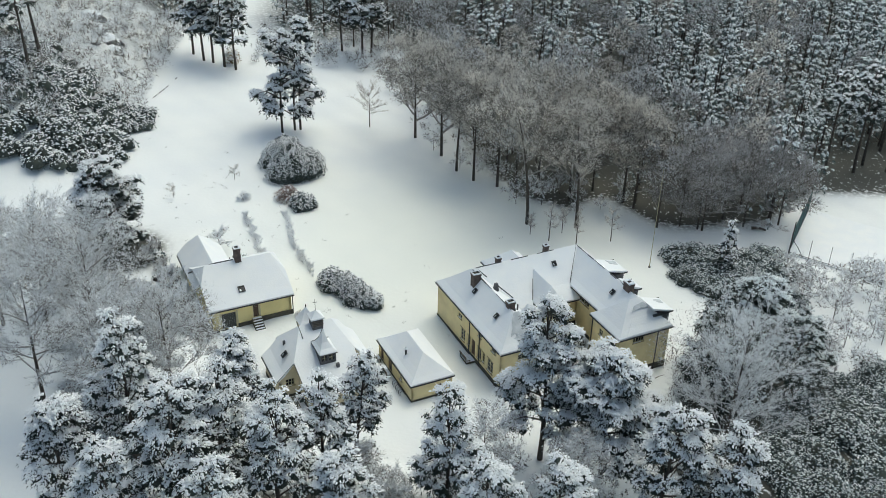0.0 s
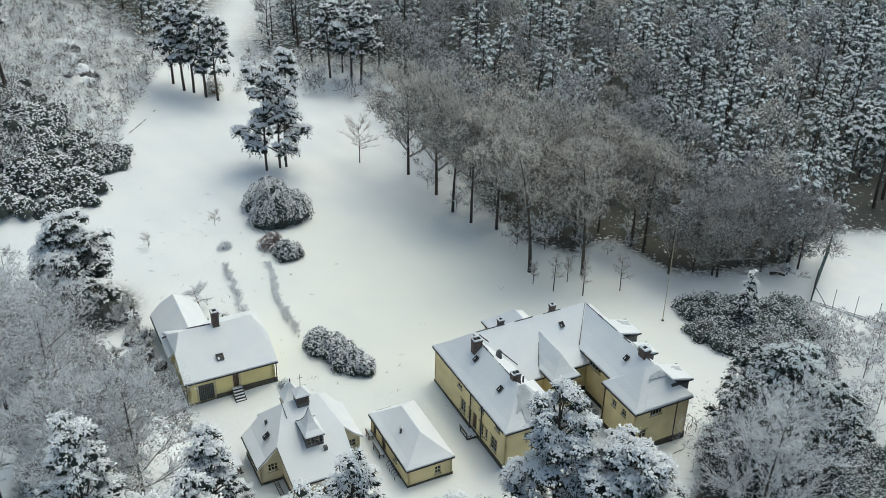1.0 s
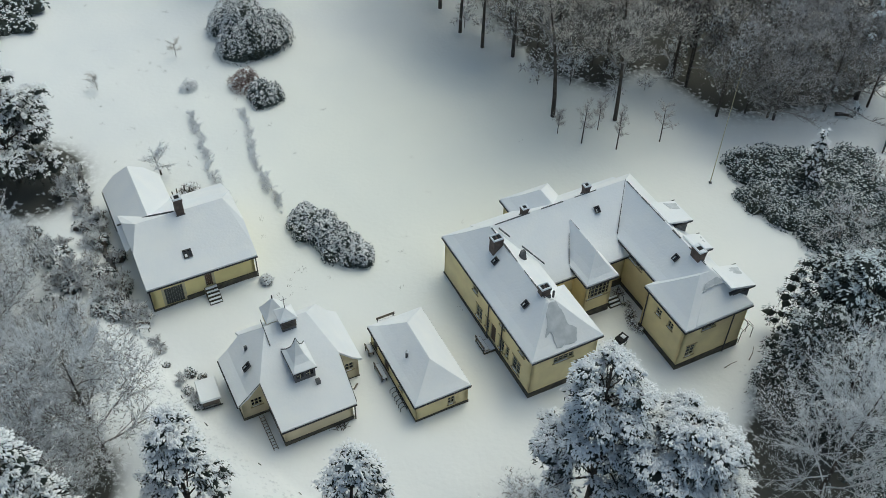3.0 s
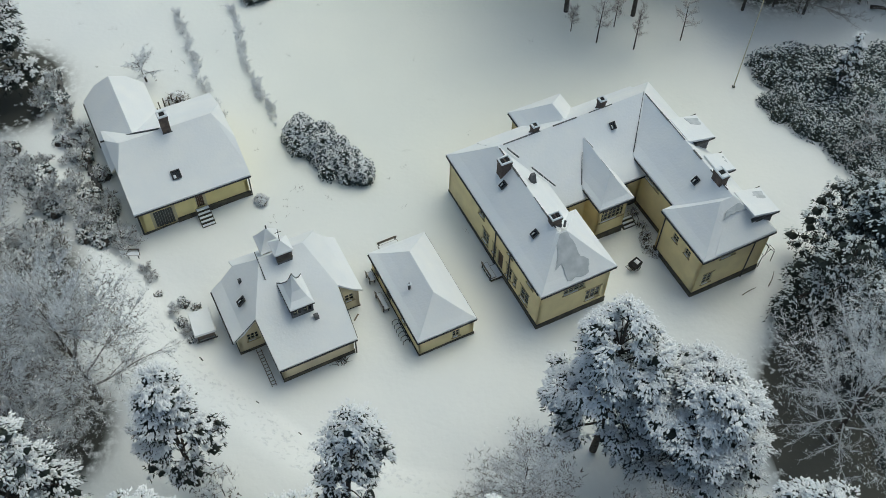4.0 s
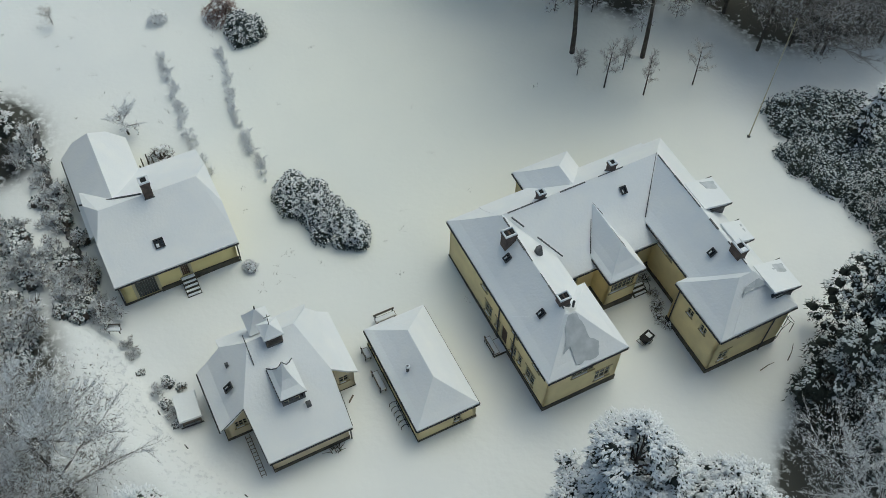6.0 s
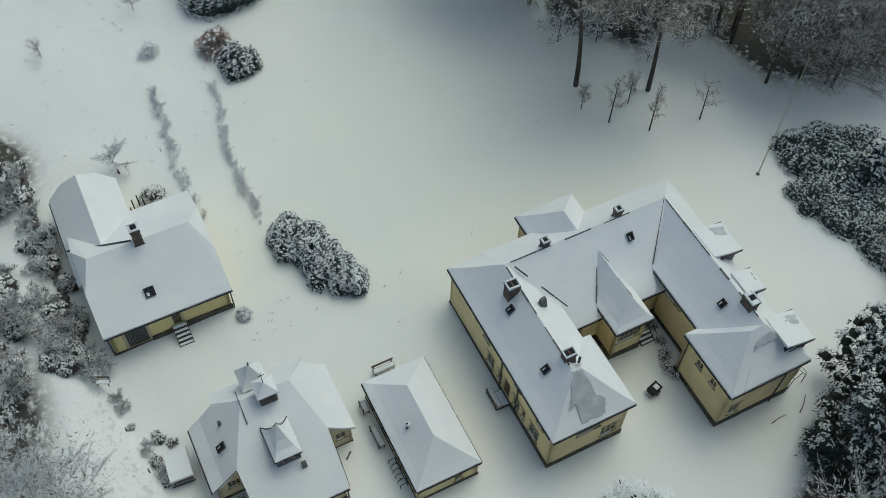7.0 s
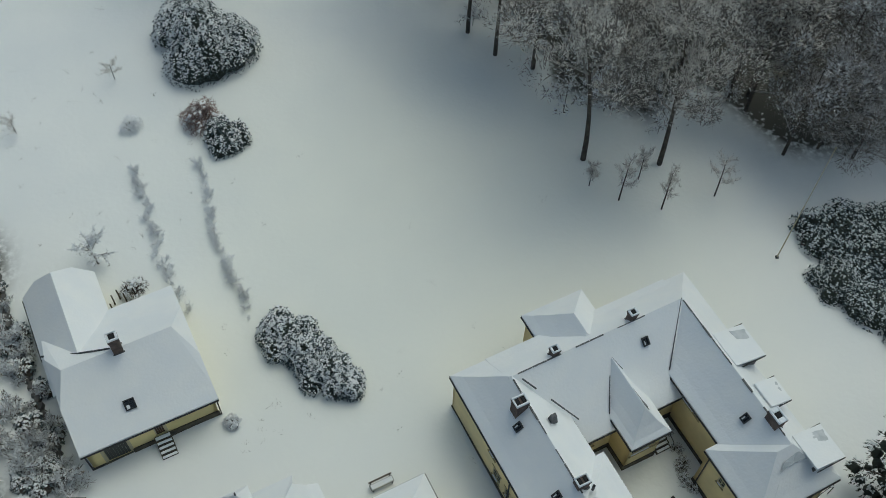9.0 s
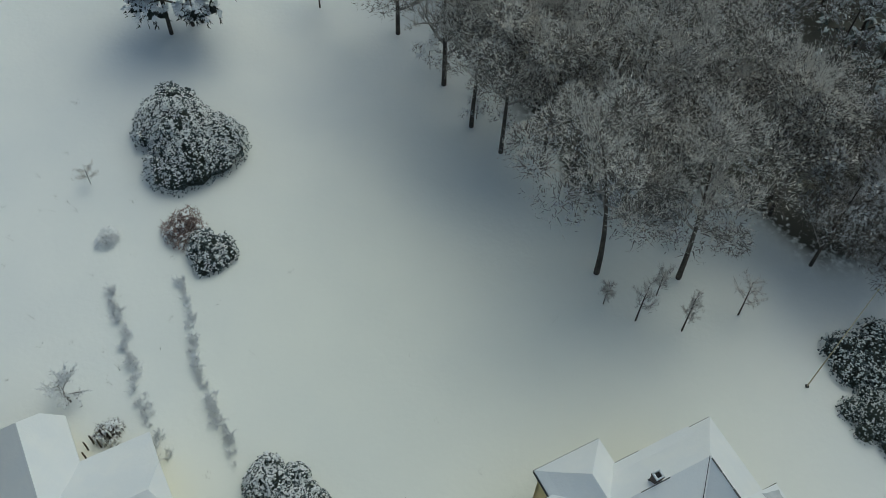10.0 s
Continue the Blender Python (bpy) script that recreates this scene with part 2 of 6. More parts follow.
# ---------------------------------------------------------------- building blocks
class Soup:
    """Collects corner points and faces of one mesh."""

    def __init__(self):
        self.v, self.f, self.n = [], [], 0

    def add(self, verts, faces):
        verts = np.asarray(verts, float).reshape(-1, 3)
        faces = np.asarray(faces, int)
        self.v.append(verts)
        self.f.append(faces + self.n)
        self.n += len(verts)
        return self

    def mesh(self, name, smooth=False):
        me = bpy.data.meshes.new(name)
        v = np.concatenate(self.v)
        loops = np.concatenate([f.ravel() for f in self.f])
        sizes = np.concatenate([np.full(len(f), f.shape[1]) for f in self.f])
        starts = np.concatenate([[0], np.cumsum(sizes)[:-1]])
        me.vertices.add(len(v)), me.loops.add(len(loops)), me.polygons.add(len(sizes))
        me.vertices.foreach_set("co", v.ravel())
        me.loops.foreach_set("vertex_index", loops)
        me.polygons.foreach_set("loop_start", starts)
        me.polygons.foreach_set("loop_total", sizes)
        me.polygons.foreach_set("use_smooth", [smooth] * len(sizes))
        me.update(calc_edges=True)
        me.validate()
        return me

    def box(self, x0, y0, z0, x1, y1, z1, taper=0.0):
        t = taper
        v = [(x0, y0, z0), (x1, y0, z0), (x1, y1, z0), (x0, y1, z0), (x0 + t, y0 + t, z1), (x1 - t, y0 + t, z1), (x1 - t, y1 - t, z1), (x0 + t, y1 - t, z1)]
        return self.add(v, [(3, 2, 1, 0), (4, 5, 6, 7), (0, 1, 5, 4), (1, 2, 6, 5), (2, 3, 7, 6), (3, 0, 4, 7)])

    def tube(self, pts, r0, r1, sides=5):
        pts = np.asarray(pts, float)
        k = len(pts)
        d = np.gradient(pts, axis=0)
        d /= np.linalg.norm(d, axis=1)[:, None] + 1e-9
        ref = np.where(np.abs(d[:, 2:3]) > 0.9, [[1.0, 0, 0]], [[0, 0, 1.0]])
        a = np.cross(d, ref)
        a /= np.linalg.norm(a, axis=1)[:, None] + 1e-9
        b = np.cross(d, a)
        r = np.linspace(r0, r1, k)[:, None, None]
        ang = np.arange(sides) * 2 * np.pi / sides
        v = pts[:, None] + r * (np.cos(ang)[None, :, None] * a[:, None] + np.sin(ang)[None, :, None] * b[:, None])
        i, j = np.meshgrid(np.arange(k - 1), np.arange(sides), indexing="ij")
        j2 = (j + 1) % sides
        q = np.stack([i * sides + j, i * sides + j2, (i + 1) * sides + j2, (i + 1) * sides + j], -1).reshape(-1, 4)
        return self.add(v.reshape(-1, 3), q)

    def lumps(self, p, d, length, width, height, sides=3):
        """Long rounded lumps of snow lying along d."""
        d = d / (np.linalg.norm(d, axis=1)[:, None] + 1e-9)
        s = np.cross(d, [[0, 0, 1.0]])
        s /= np.linalg.norm(s, axis=1)[:, None] + 1e-9
        u = np.cross(s, d)
        L, W, H = length[:, None], width[:, None], height[:, None]
        ring = [p + d * L * math.cos(a) + s * W * math.sin(a) - u * H * 0.25 for a in (6.2832 * k / sides for k in range(sides))]
        v = np.stack([*ring, p + u * H + d * L * 0.15], 1)
        t = np.array([((k + 1) % sides, k, sides) for k in range(sides)])
        return self.add(v.reshape(-1, 3), (np.arange(len(p))[:, None, None] * (sides + 1) + t).reshape(-1, 3))

    def blades(self, p, d, length, width, rng, broad=False, face=None):
        """Leaves, needle sprays or twigs that start at p and run along d; broad: widest in the middle, as leaves are; face: the way they turn their flat side."""
        d = d / (np.linalg.norm(d, axis=1)[:, None] + 1e-9)
        s = np.cross(d, rng.normal(size=d.shape) if face is None else face)
        s /= np.linalg.norm(s, axis=1)[:, None] + 1e-9
        L, W = length[:, None], width[:, None]
        if broad:
            v = np.stack([p, p + d * L * 0.45 + s * W, p + d * L, p + d * L * 0.55 - s * W], 1)
            return self.add(v.reshape(-1, 3), np.arange(len(p) * 4).reshape(-1, 4))
        v = np.stack([p - s * W, p + s * W, p + d * L], 1)
        return self.add(v.reshape(-1, 3), np.arange(len(p) * 3).reshape(-1, 3))


def part(name, soup, mat, parent, label="", smooth=False):
    """Links a mesh as one part under a thing or a part."""
    me = soup if isinstance(soup, bpy.types.Mesh) else soup.mesh(name)
    if not me.materials:
        me.materials.append(M[mat])
    if smooth:
        me.polygons.foreach_set("use_smooth", [True] * len(me.polygons))
    ob = new(name, me)
    ob.parent = parent
    return tagged(ob, label)


def thing(name, m, label, category, group="", kind=""):
    ob = new(name)
    ob.empty_display_size = 0.3
    ob.matrix_world = m
    return tagged(ob, label, category, group, kind)


def solid(name, soup, mat, label, category, m=None, group="", kind=""):
    """A thing of a single mesh."""
    me = soup.mesh(name)
    me.materials.append(M[mat])
    ob = new(name, me)
    if m is not None:
        ob.matrix_world = m
    return tagged(ob, label, category, group, kind)


def step(a, b, x):
    t = np.clip((np.asarray(x, float) - a) / (b - a), 0, 1)
    return t * t * (3 - 2 * t)


BANK = np.array([(-34, 112), (-31.5, 101), (-27.5, 95), (-25.2, 91.0), (-23.4, 88.0), (-20.9, 84.4), (-17.9, 81.4), (-15.0, 79.3), (-9.9, 75.4), (-3, 73.2), (8, 71.5)])


def bank_side(x, y):
    """Distance from the drive's edge, positive on the lawn's side (towards the camera's start)."""
    x, y = np.asarray(x, float), np.asarray(y, float)
    best, sign = np.full(x.shape, 1e9), np.ones(x.shape)
    for (ax, ay), (bx, by) in zip(BANK[:-1], BANK[1:]):
        dx, dy = bx - ax, by - ay
        t = np.clip(((x - ax) * dx + (y - ay) * dy) / (dx * dx + dy * dy), 0, 1)
        d = np.hypot(x - ax - t * dx, y - ay - t * dy)
        s = np.sign(dx * (y - ay) - dy * (x - ax))
        sign = np.where(d < best, -s, sign)
        best = np.minimum(best, d)
    return best * sign


def ground_z(x, y):
    x, y = np.asarray(x, float), np.asarray(y, float)
    left = (-0.034 * x + 0.0005 * x * x) * (0.0 + 0.9 * step(94, 114, y))
    z = np.where(x > 0, -0.043 * np.minimum(x, 60), np.where(x < -48, -0.034 * -48 + 0.0005 * 48 * 48, left) * np.where(x < -48, 0.0 + 0.9 * step(94, 114, y), 1))
    z = z - 0.25 * np.exp(-((x + 20) / 9) ** 2 - ((y - 91) / 6) ** 2)
    side = bank_side(x, y)
    z = z + (0.35 * step(-0.2, 0.2, side) + 1.75 * step(-0.3, 3.4, side) - 1.0 * step(5, 14, side)) * step(-45, -30, x) * (1 - step(-8, 4, x)) * (1 - step(98, 110, y))
    hill = np.maximum(0, -46 - 0.05 * (y - 150) - x)
    z = z + step(118, 150, y) * (0.5 * hill * step(0, 14, hill)).clip(0, 26) * (1 - 0.5 * step(205, 260, y))
    z = z + 0.10 * np.sin(x * 0.31 + 1) * np.sin(y * 0.27) + 0.05 * np.sin(x * 0.9) * np.cos(y * 0.8 + 2)
    return z - 4.0 * step(60, 130, x) * (1 - step(160, 200, y)) * 0.3


# ---------------------------------------------------------------- ground
def axis(fine0, fine1, s, far0, far1, close0, close1):
    """Grid lines: close together about the drive's bank, wider over the gardens, widening to the horizon."""
    inner = np.concatenate([np.arange(fine0, close0, s), np.arange(close0, close1, 0.36), np.arange(close1, fine1 + s, s)])
    fine1 = inner[-1] - s
    a = far0 + (fine0 - far0) * np.linspace(0, 1, 14)[:-1] ** 0.5
    b = fine1 + s + (far1 - fine1 - s) * np.linspace(0, 1, 14)[1:] ** 2
    return np.concatenate([a, inner, b])


EDGE = np.array([(-12, 198), (-5, 170), (0, 152), (5, 138), (12, 128), (26, 121), (38, 121), (50, 124), (60, 135)])


def wood_side(x, y):
    """About how far inside the wood's edge a place lies (negative in the clearing)."""
    x, y = np.asarray(x, float), np.asarray(y, float)
    ex = np.interp(y, EDGE[::-1, 1][np.argsort(EDGE[::-1, 1], kind="stable")], EDGE[::-1, 0][np.argsort(EDGE[::-1, 1], kind="stable")])
    ey = np.interp(x, (12, 20.5, 23.5, 26.5, 30, 33.5, 38, 50, 60), (128, 124.5, 128, 129, 124.5, 120, 120, 124, 135))
    return np.where(x < 12, x - ex, y - ey) * 0.8


gx, gy = axis(-80, 70, 0.9, -1500, 1500, -32, -6), axis(41, 200, 0.9, -900, 2200, 73, 98)
X, Y = np.meshgrid(gx, gy)
Z = ground_z(X, Y)
soup = Soup()
nx, ny = len(gx), len(gy)
ii, jj = np.meshgrid(np.arange(ny - 1), np.arange(nx - 1), indexing="ij")
soup.add(np.stack([X, Y, Z], -1).reshape(-1, 3), np.stack([ii * nx + jj, ii * nx + jj + 1, (ii + 1) * nx + jj + 1, (ii + 1) * nx + jj], -1).reshape(-1, 4))
me = soup.mesh("ground")
ws = wood_side(X, Y)
# inside the wood: bare litter, its dark colour also holding the canopy's shade
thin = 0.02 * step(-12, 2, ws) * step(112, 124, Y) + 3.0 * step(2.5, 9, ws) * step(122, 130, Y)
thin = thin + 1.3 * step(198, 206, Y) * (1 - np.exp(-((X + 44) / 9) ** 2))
# ground below the front pines, darkened to paint the black shade in their gaps
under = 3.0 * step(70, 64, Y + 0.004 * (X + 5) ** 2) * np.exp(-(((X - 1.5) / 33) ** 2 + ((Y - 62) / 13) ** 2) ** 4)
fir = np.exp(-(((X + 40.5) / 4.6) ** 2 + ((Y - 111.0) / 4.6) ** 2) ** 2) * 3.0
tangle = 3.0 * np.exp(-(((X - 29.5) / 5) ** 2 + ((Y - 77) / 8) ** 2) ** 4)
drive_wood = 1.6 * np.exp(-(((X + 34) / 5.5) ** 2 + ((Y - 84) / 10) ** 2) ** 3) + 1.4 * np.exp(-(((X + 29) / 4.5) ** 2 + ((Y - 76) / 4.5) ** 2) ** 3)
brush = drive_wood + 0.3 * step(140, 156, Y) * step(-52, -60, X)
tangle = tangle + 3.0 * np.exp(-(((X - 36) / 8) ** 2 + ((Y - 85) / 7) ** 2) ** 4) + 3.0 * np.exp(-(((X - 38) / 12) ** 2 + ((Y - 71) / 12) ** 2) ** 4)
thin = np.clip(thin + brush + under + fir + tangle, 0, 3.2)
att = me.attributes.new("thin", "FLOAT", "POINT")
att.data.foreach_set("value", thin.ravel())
# where the snow's colour takes the warm light of the lawn's middle
turf = 0.48 * np.exp(-(((X - 2) / 26) ** 2 + ((Y - 117) / 26) ** 2) ** 1.5) * (thin < 0.3)
att = me.attributes.new("turf", "FLOAT", "POINT")
att.data.foreach_set("value", turf.ravel())
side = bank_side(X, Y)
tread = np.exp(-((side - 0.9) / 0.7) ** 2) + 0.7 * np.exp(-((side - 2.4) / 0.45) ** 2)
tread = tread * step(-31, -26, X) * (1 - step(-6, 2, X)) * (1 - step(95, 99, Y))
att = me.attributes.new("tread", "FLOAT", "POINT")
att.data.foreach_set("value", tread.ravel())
me.polygons.foreach_set("use_smooth", [True] * len(me.polygons))
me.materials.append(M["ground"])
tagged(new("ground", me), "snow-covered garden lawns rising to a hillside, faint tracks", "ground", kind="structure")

# ---------------------------------------------------------------- houses
HOUSE = pose(7.3, 85.4, 0, 0, 0, 25.6)          # all buildings stand square to one another


def at(u, v, z=0.0, turn=0.0):
    p = HOUSE @ Vector((u, v, 0))
    return pose(p.x, p.y, float(ground_z(p.x, p.y)) + z, 0, 0, 25.6 + turn)


def slab(verts, faces, thick):
    """A roof skin with a thickness: top faces, underside and edges."""
    s = Soup()
    verts = np.array(verts, float)
    low = verts - [0, 0, thick]
    s.add(verts, np.zeros((0, 3), int))
    n = len(verts)
    s.v.append(low)
    s.n += n
    edges = {}
    for f in faces:
        s.f.append(np.array([f]))
        s.f.append(np.array([[i + n for i in reversed(f)]]))
        for a, b in zip(f, (*f[1:], f[0])):
            edges[(a, b)] = 1
    for a, b in edges:
        if (b, a) not in edges:
            s.f.append(np.array([[b, a, a + n, b + n]]))
    return s


def hip(u0, v0, u1, v1, eave, rise, low=0.42):
    """Top faces of a hipped roof whose slope flattens towards the eaves."""
    half = min(u1 - u0, v1 - v0) / 2
    power = 1.0 + 0.25 * (1 - low)
    rings = [(d, eave + rise * (d / half) ** power) for d in (0.0, half * 0.22, half * 0.5)]
    verts, faces = [], []
    for d, z in rings:
        verts += [(u0 + d, v0 + d, z), (u1 - d, v0 + d, z), (u1 - d, v1 - d, z), (u0 + d, v1 - d, z)]
    top = eave + rise
    if v1 - v0 >= u1 - u0:
        uc = (u0 + u1) / 2
        verts += [(uc, v0 + half, top), (uc, v1 - half, top)]
        a, b = 12, 13
        faces += [(8, 9, a), (9, 10, b, a), (10, 11, b), (11, 8, a, b)]
    else:
        vc = (v0 + v1) / 2
        verts += [(u0 + half, vc, top), (u1 - half, vc, top)]
        a, b = 12, 13
        faces += [(8, 9, b, a), (9, 10, b), (10, 11, a, b), (11, 8, a)]
    for r in (0, 4):
        for i in range(4):
            j = (i + 1) % 4
            faces.append((r + i, r + j, r + 4 + j, r + 4 + i))
    return verts, faces


def wall_panel(s, p0, p1, z0, z1, holes=(), thick=0.3):
    """One wall from p0 to p1 (its outer face to the right of the way), with openings (along0, along1, z0, z1) right through."""
    p0, p1 = np.array(p0, float), np.array(p1, float)
    length = np.linalg.norm(p1 - p0)
    d = (p1 - p0) / length
    inn = np.array([-d[1], d[0]]) * thick
    xs = sorted({0.0, length, *[h[0] for h in holes], *[h[1] for h in holes]})
    zs = sorted({z0, z1, *[h[2] for h in holes], *[h[3] for h in holes]})

    def full(i, k):
        if not (0 <= i < len(xs) - 1 and 0 <= k < len(zs) - 1):
            return False
        cx, cz = (xs[i] + xs[i + 1]) / 2, (zs[k] + zs[k + 1]) / 2
        return not any(h[0] < cx < h[1] and h[2] < cz < h[3] for h in holes)

    def pt(x, z, inner):
        q = p0 + d * x + (inn if inner else 0)
        return (*q, z)

    for i in range(len(xs) - 1):
        for k in range(len(zs) - 1):
            if not full(i, k):
                continue
            a, b, c, e = xs[i], xs[i + 1], zs[k], zs[k + 1]
            s.add([pt(a, c, 0), pt(b, c, 0), pt(b, e, 0), pt(a, e, 0)], [(0, 1, 2, 3)])
            s.add([pt(a, c, 1), pt(b, c, 1), pt(b, e, 1), pt(a, e, 1)], [(3, 2, 1, 0)])
            for di, dk, q in ((-1, 0, (a, c, a, e)), (1, 0, (b, e, b, c)), (0, -1, (b, c, a, c)), (0, 1, (a, e, b, e))):
                if not full(i + di, k + dk):
                    s.add([pt(q[0], q[1], 0), pt(q[2], q[3], 0), pt(q[2], q[3], 1), pt(q[0], q[1], 1)], [(0, 1, 2, 3)])
    return s


def along(p0, p1, x, z, depth=0.0):
    p0, p1 = np.array(p0, float), np.array(p1, float)
    d = (p1 - p0) / np.linalg.norm(p1 - p0)
    q = p0 + d * x + np.array([-d[1], d[0]]) * depth
    return Matrix.Translation((*q, z)) @ Matrix.Rotation(math.atan2(d[1], d[0]), 4, "Z")


def window(house, p0, p1, hole, cols=2, rows=2, lintel=False):
    """A casement window in an opening: frame, bars, panes and a snowy sill."""
    a, b, c, e = hole
    w, h = b - a, e - c
    s = Soup()
    f = 0.09
    s.box(0, 0.05, 0, f, 0.15, h).box(w - f, 0.05, 0, w, 0.15, h).box(f, 0.05, 0, w - f, 0.15, f).box(f, 0.05, h - f, w - f, 0.15, h)
    for i in range(1, cols):
        x = w * i / cols
        s.box(x - 0.035, 0.055, f, x + 0.035, 0.14, h - f)
    for k in range(1, rows):
        z = h * k / rows
        for i in range(cols):
            s.box(w * i / cols + (f if i == 0 else 0.036), 0.06, z - 0.025, w * (i + 1) / cols - (f if i == cols - 1 else 0.036), 0.13, z + 0.025)
    m = along(p0, p1, a, c)
    win = part("window", s, "frame", house, "cream casement window with glazing bars")
    win.matrix_local = m
    for i in range(cols):
        x0, x1 = w * i / cols + 0.04, w * (i + 1) / cols - 0.04
        part("pane", Soup().box(x0, 0.09, 0.06, x1, 0.1, h - 0.06), "glass", win)
    part("sill", Soup().box(-0.06, -0.09, -0.09, w + 0.06, 0.05, -0.01), "trim", win)
    part("sill_snow", Soup().box(0.1, -0.06, -0.008, w * 0.7, 0.03, 0.02, 0.012), "snow", win)
    if lintel:
        part("lintel", Soup().box(-0.1, -0.04, h + 0.02, w + 0.1, 0.0, h + 0.14), "trim", win)
    return win


def door(house, p0, p1, hole, mat="brown", label="brown boarded door", boards=5):
    a, b, c, e = hole
    w, h = b - a, e - c
    s = Soup()
    s.box(0, 0.04, 0, 0.09, 0.16, h).box(w - 0.09, 0.04, 0, w, 0.16, h).box(0.09, 0.04, h - 0.09, w - 0.09, 0.16, h)
    d = part("door", s, "frame", house, label)
    d.matrix_local = along(p0, p1, a, c)
    bw = (w - 0.18) / boards
    for i in range(boards):
        part("board", Soup().box(0.09 + i * bw + 0.008, 0.08, 0.01, 0.09 + (i + 1) * bw - 0.008, 0.13, h - 0.09), mat, d)
    part("handle", Soup().box(w - 0.24, 0.02, 1.0, w - 0.2, 0.08, 1.14), "dark", d)
    return d


def chimney(house, u, v, z0, z1, a=0.8, b=0.7, flues=1, turn=0.0, mat="brick"):
    """A brick stack with a corbelled head, dark flues and a cap of snow."""
    s = Soup()
    s.box(-a / 2, -b / 2, z0, a / 2, b / 2, z1 - 0.3)
    s.box(-a / 2 - 0.03, -b / 2 - 0.03, z1 - 0.3, a / 2 + 0.03, b / 2 + 0.03, z1 - 0.18)
    s.box(-a / 2 - 0.05, -b / 2 - 0.05, z1 - 0.18, a / 2 + 0.05, b / 2 + 0.05, z1)
    c = part("chimney", s, mat, house, "sooty brick chimney stack capped with snow")
    c.matrix_local = pose(u, v, 0, 0, 0, turn)
    w = a / flues
    fw = min(w, b) * 0.28
    for i in range(flues):
        x = -a / 2 + w * (i + 0.5)
        part("flue", Soup().box(x - fw, -b * 0.3, z1 + 0.003, x + fw, b * 0.3, z1 + 0.1), "black", c)
    s = Soup()
    A, B = a / 2 + 0.045, b / 2 + 0.045
    s.box(-A, -B, z1 + 0.002, A, -b * 0.3 - 0.03, z1 + 0.14, 0.03).box(-A, b * 0.3 + 0.03, z1 + 0.002, A, B, z1 + 0.14, 0.03)
    s.box(-A, -b * 0.3 - 0.03, z1 + 0.002, -a / 2 + w / 2 - fw - 0.02, b * 0.3 + 0.03, z1 + 0.13, 0.02)
    s.box(a / 2 - w / 2 + fw + 0.02, -b * 0.3 - 0.03, z1 + 0.002, A, b * 0.3 + 0.03, z1 + 0.13, 0.02)
    part("snow_cap", s, "snow", c)
    part("flashing", Soup().box(-a / 2 - 0.06, -b / 2 - 0.06, z0, a / 2 + 0.06, b / 2 + 0.06, z0 + 0.35), "slate", c)
    return c


def skylight(house, u, v, z, pitch, face, w=0.54, l=0.68):
    """A roof light; face: the way the slope falls, in degrees."""
    s = Soup()
    s.box(-w / 2, -l / 2, 0, -w / 2 + 0.09, l / 2, 0.12).box(w / 2 - 0.09, -l / 2, 0, w / 2, l / 2, 0.12)
    s.box(-w / 2 + 0.09, -l / 2, 0, w / 2 - 0.09, -l / 2 + 0.09, 0.12).box(-w / 2 + 0.09, l / 2 - 0.09, 0, w / 2 - 0.09, l / 2, 0.12)
    s.box(-0.03, -l / 2 + 0.09, 0.01, 0.03, l / 2 - 0.09, 0.1)
    k = part("skylight", s, "dark", house, "small dark roof light clear of snow")
    k.matrix_local = pose(u, v, z, 0, 0, face + 90) @ pose(0, 0, 0, pitch, 0, 0)
    part("pane", Soup().box(-w / 2 + 0.05, -l / 2 + 0.05, -0.05, w / 2 - 0.05, l / 2 - 0.05, 0.05), "glass", k)
    part("snow_drift", Soup().box(-w / 2 + 0.12, -l / 2 + 0.1, 0.055, -0.05, -l / 2 + 0.4, 0.09, 0.02), "snow", k)
    return k


def ridge_line(house, p, q, w=0.10, up=0.03, broken=0.0, seed=1, name="ridge_tile"):
    """Dark ridge or valley tiles that show through the snow, in lengths."""
    rng = random.Random(seed)
    p, q = Vector(p), Vector(q)
    n = max(1, int((q - p).length / 1.1))
    d = (q - p).normalized()
    side = d.cross(Vector((0, 0, 1))).normalized() * w / 2
    for i in range(n):
        if rng.random() < broken:
            continue
        a, b = p + (q - p) * (i / n), p + (q - p) * ((i + 0.97) / n)
        ww = rng.uniform(0.35, 0.85)
        v = [a - side * ww, b - side * ww, b + side * ww, a + side * ww]
        v = [x + Vector((0, 0, up)) for x in v] + [x - Vector((0, 0, 0.1)) for x in v]
        part(name, Soup().add([tuple(x) for x in v], [(0, 1, 2, 3), (4, 7, 6, 5), (0, 4, 5, 1), (1, 5, 6, 2), (2, 6, 7, 3), (3, 7, 4, 0)]), "slate", house)


def gutter(house, p, q, z):
    """A dark gutter under an eave."""
    p, q = np.array(p, float), np.array(q, float)
    s = Soup().tube([(*p, z), (*((p + q) / 2), z - 0.01), (*q, z)], 0.085, 0.085, 6)
    return part("gutter", s, "dark", house)


def pipe(house, u, v, z0, z1, r=0.06):
    return part("downpipe", Soup().tube([(u, v, z0), (u, v, (z0 + z1) / 2), (u, v, z1)], r, r, 6), "dark", house, "dark iron downpipe")


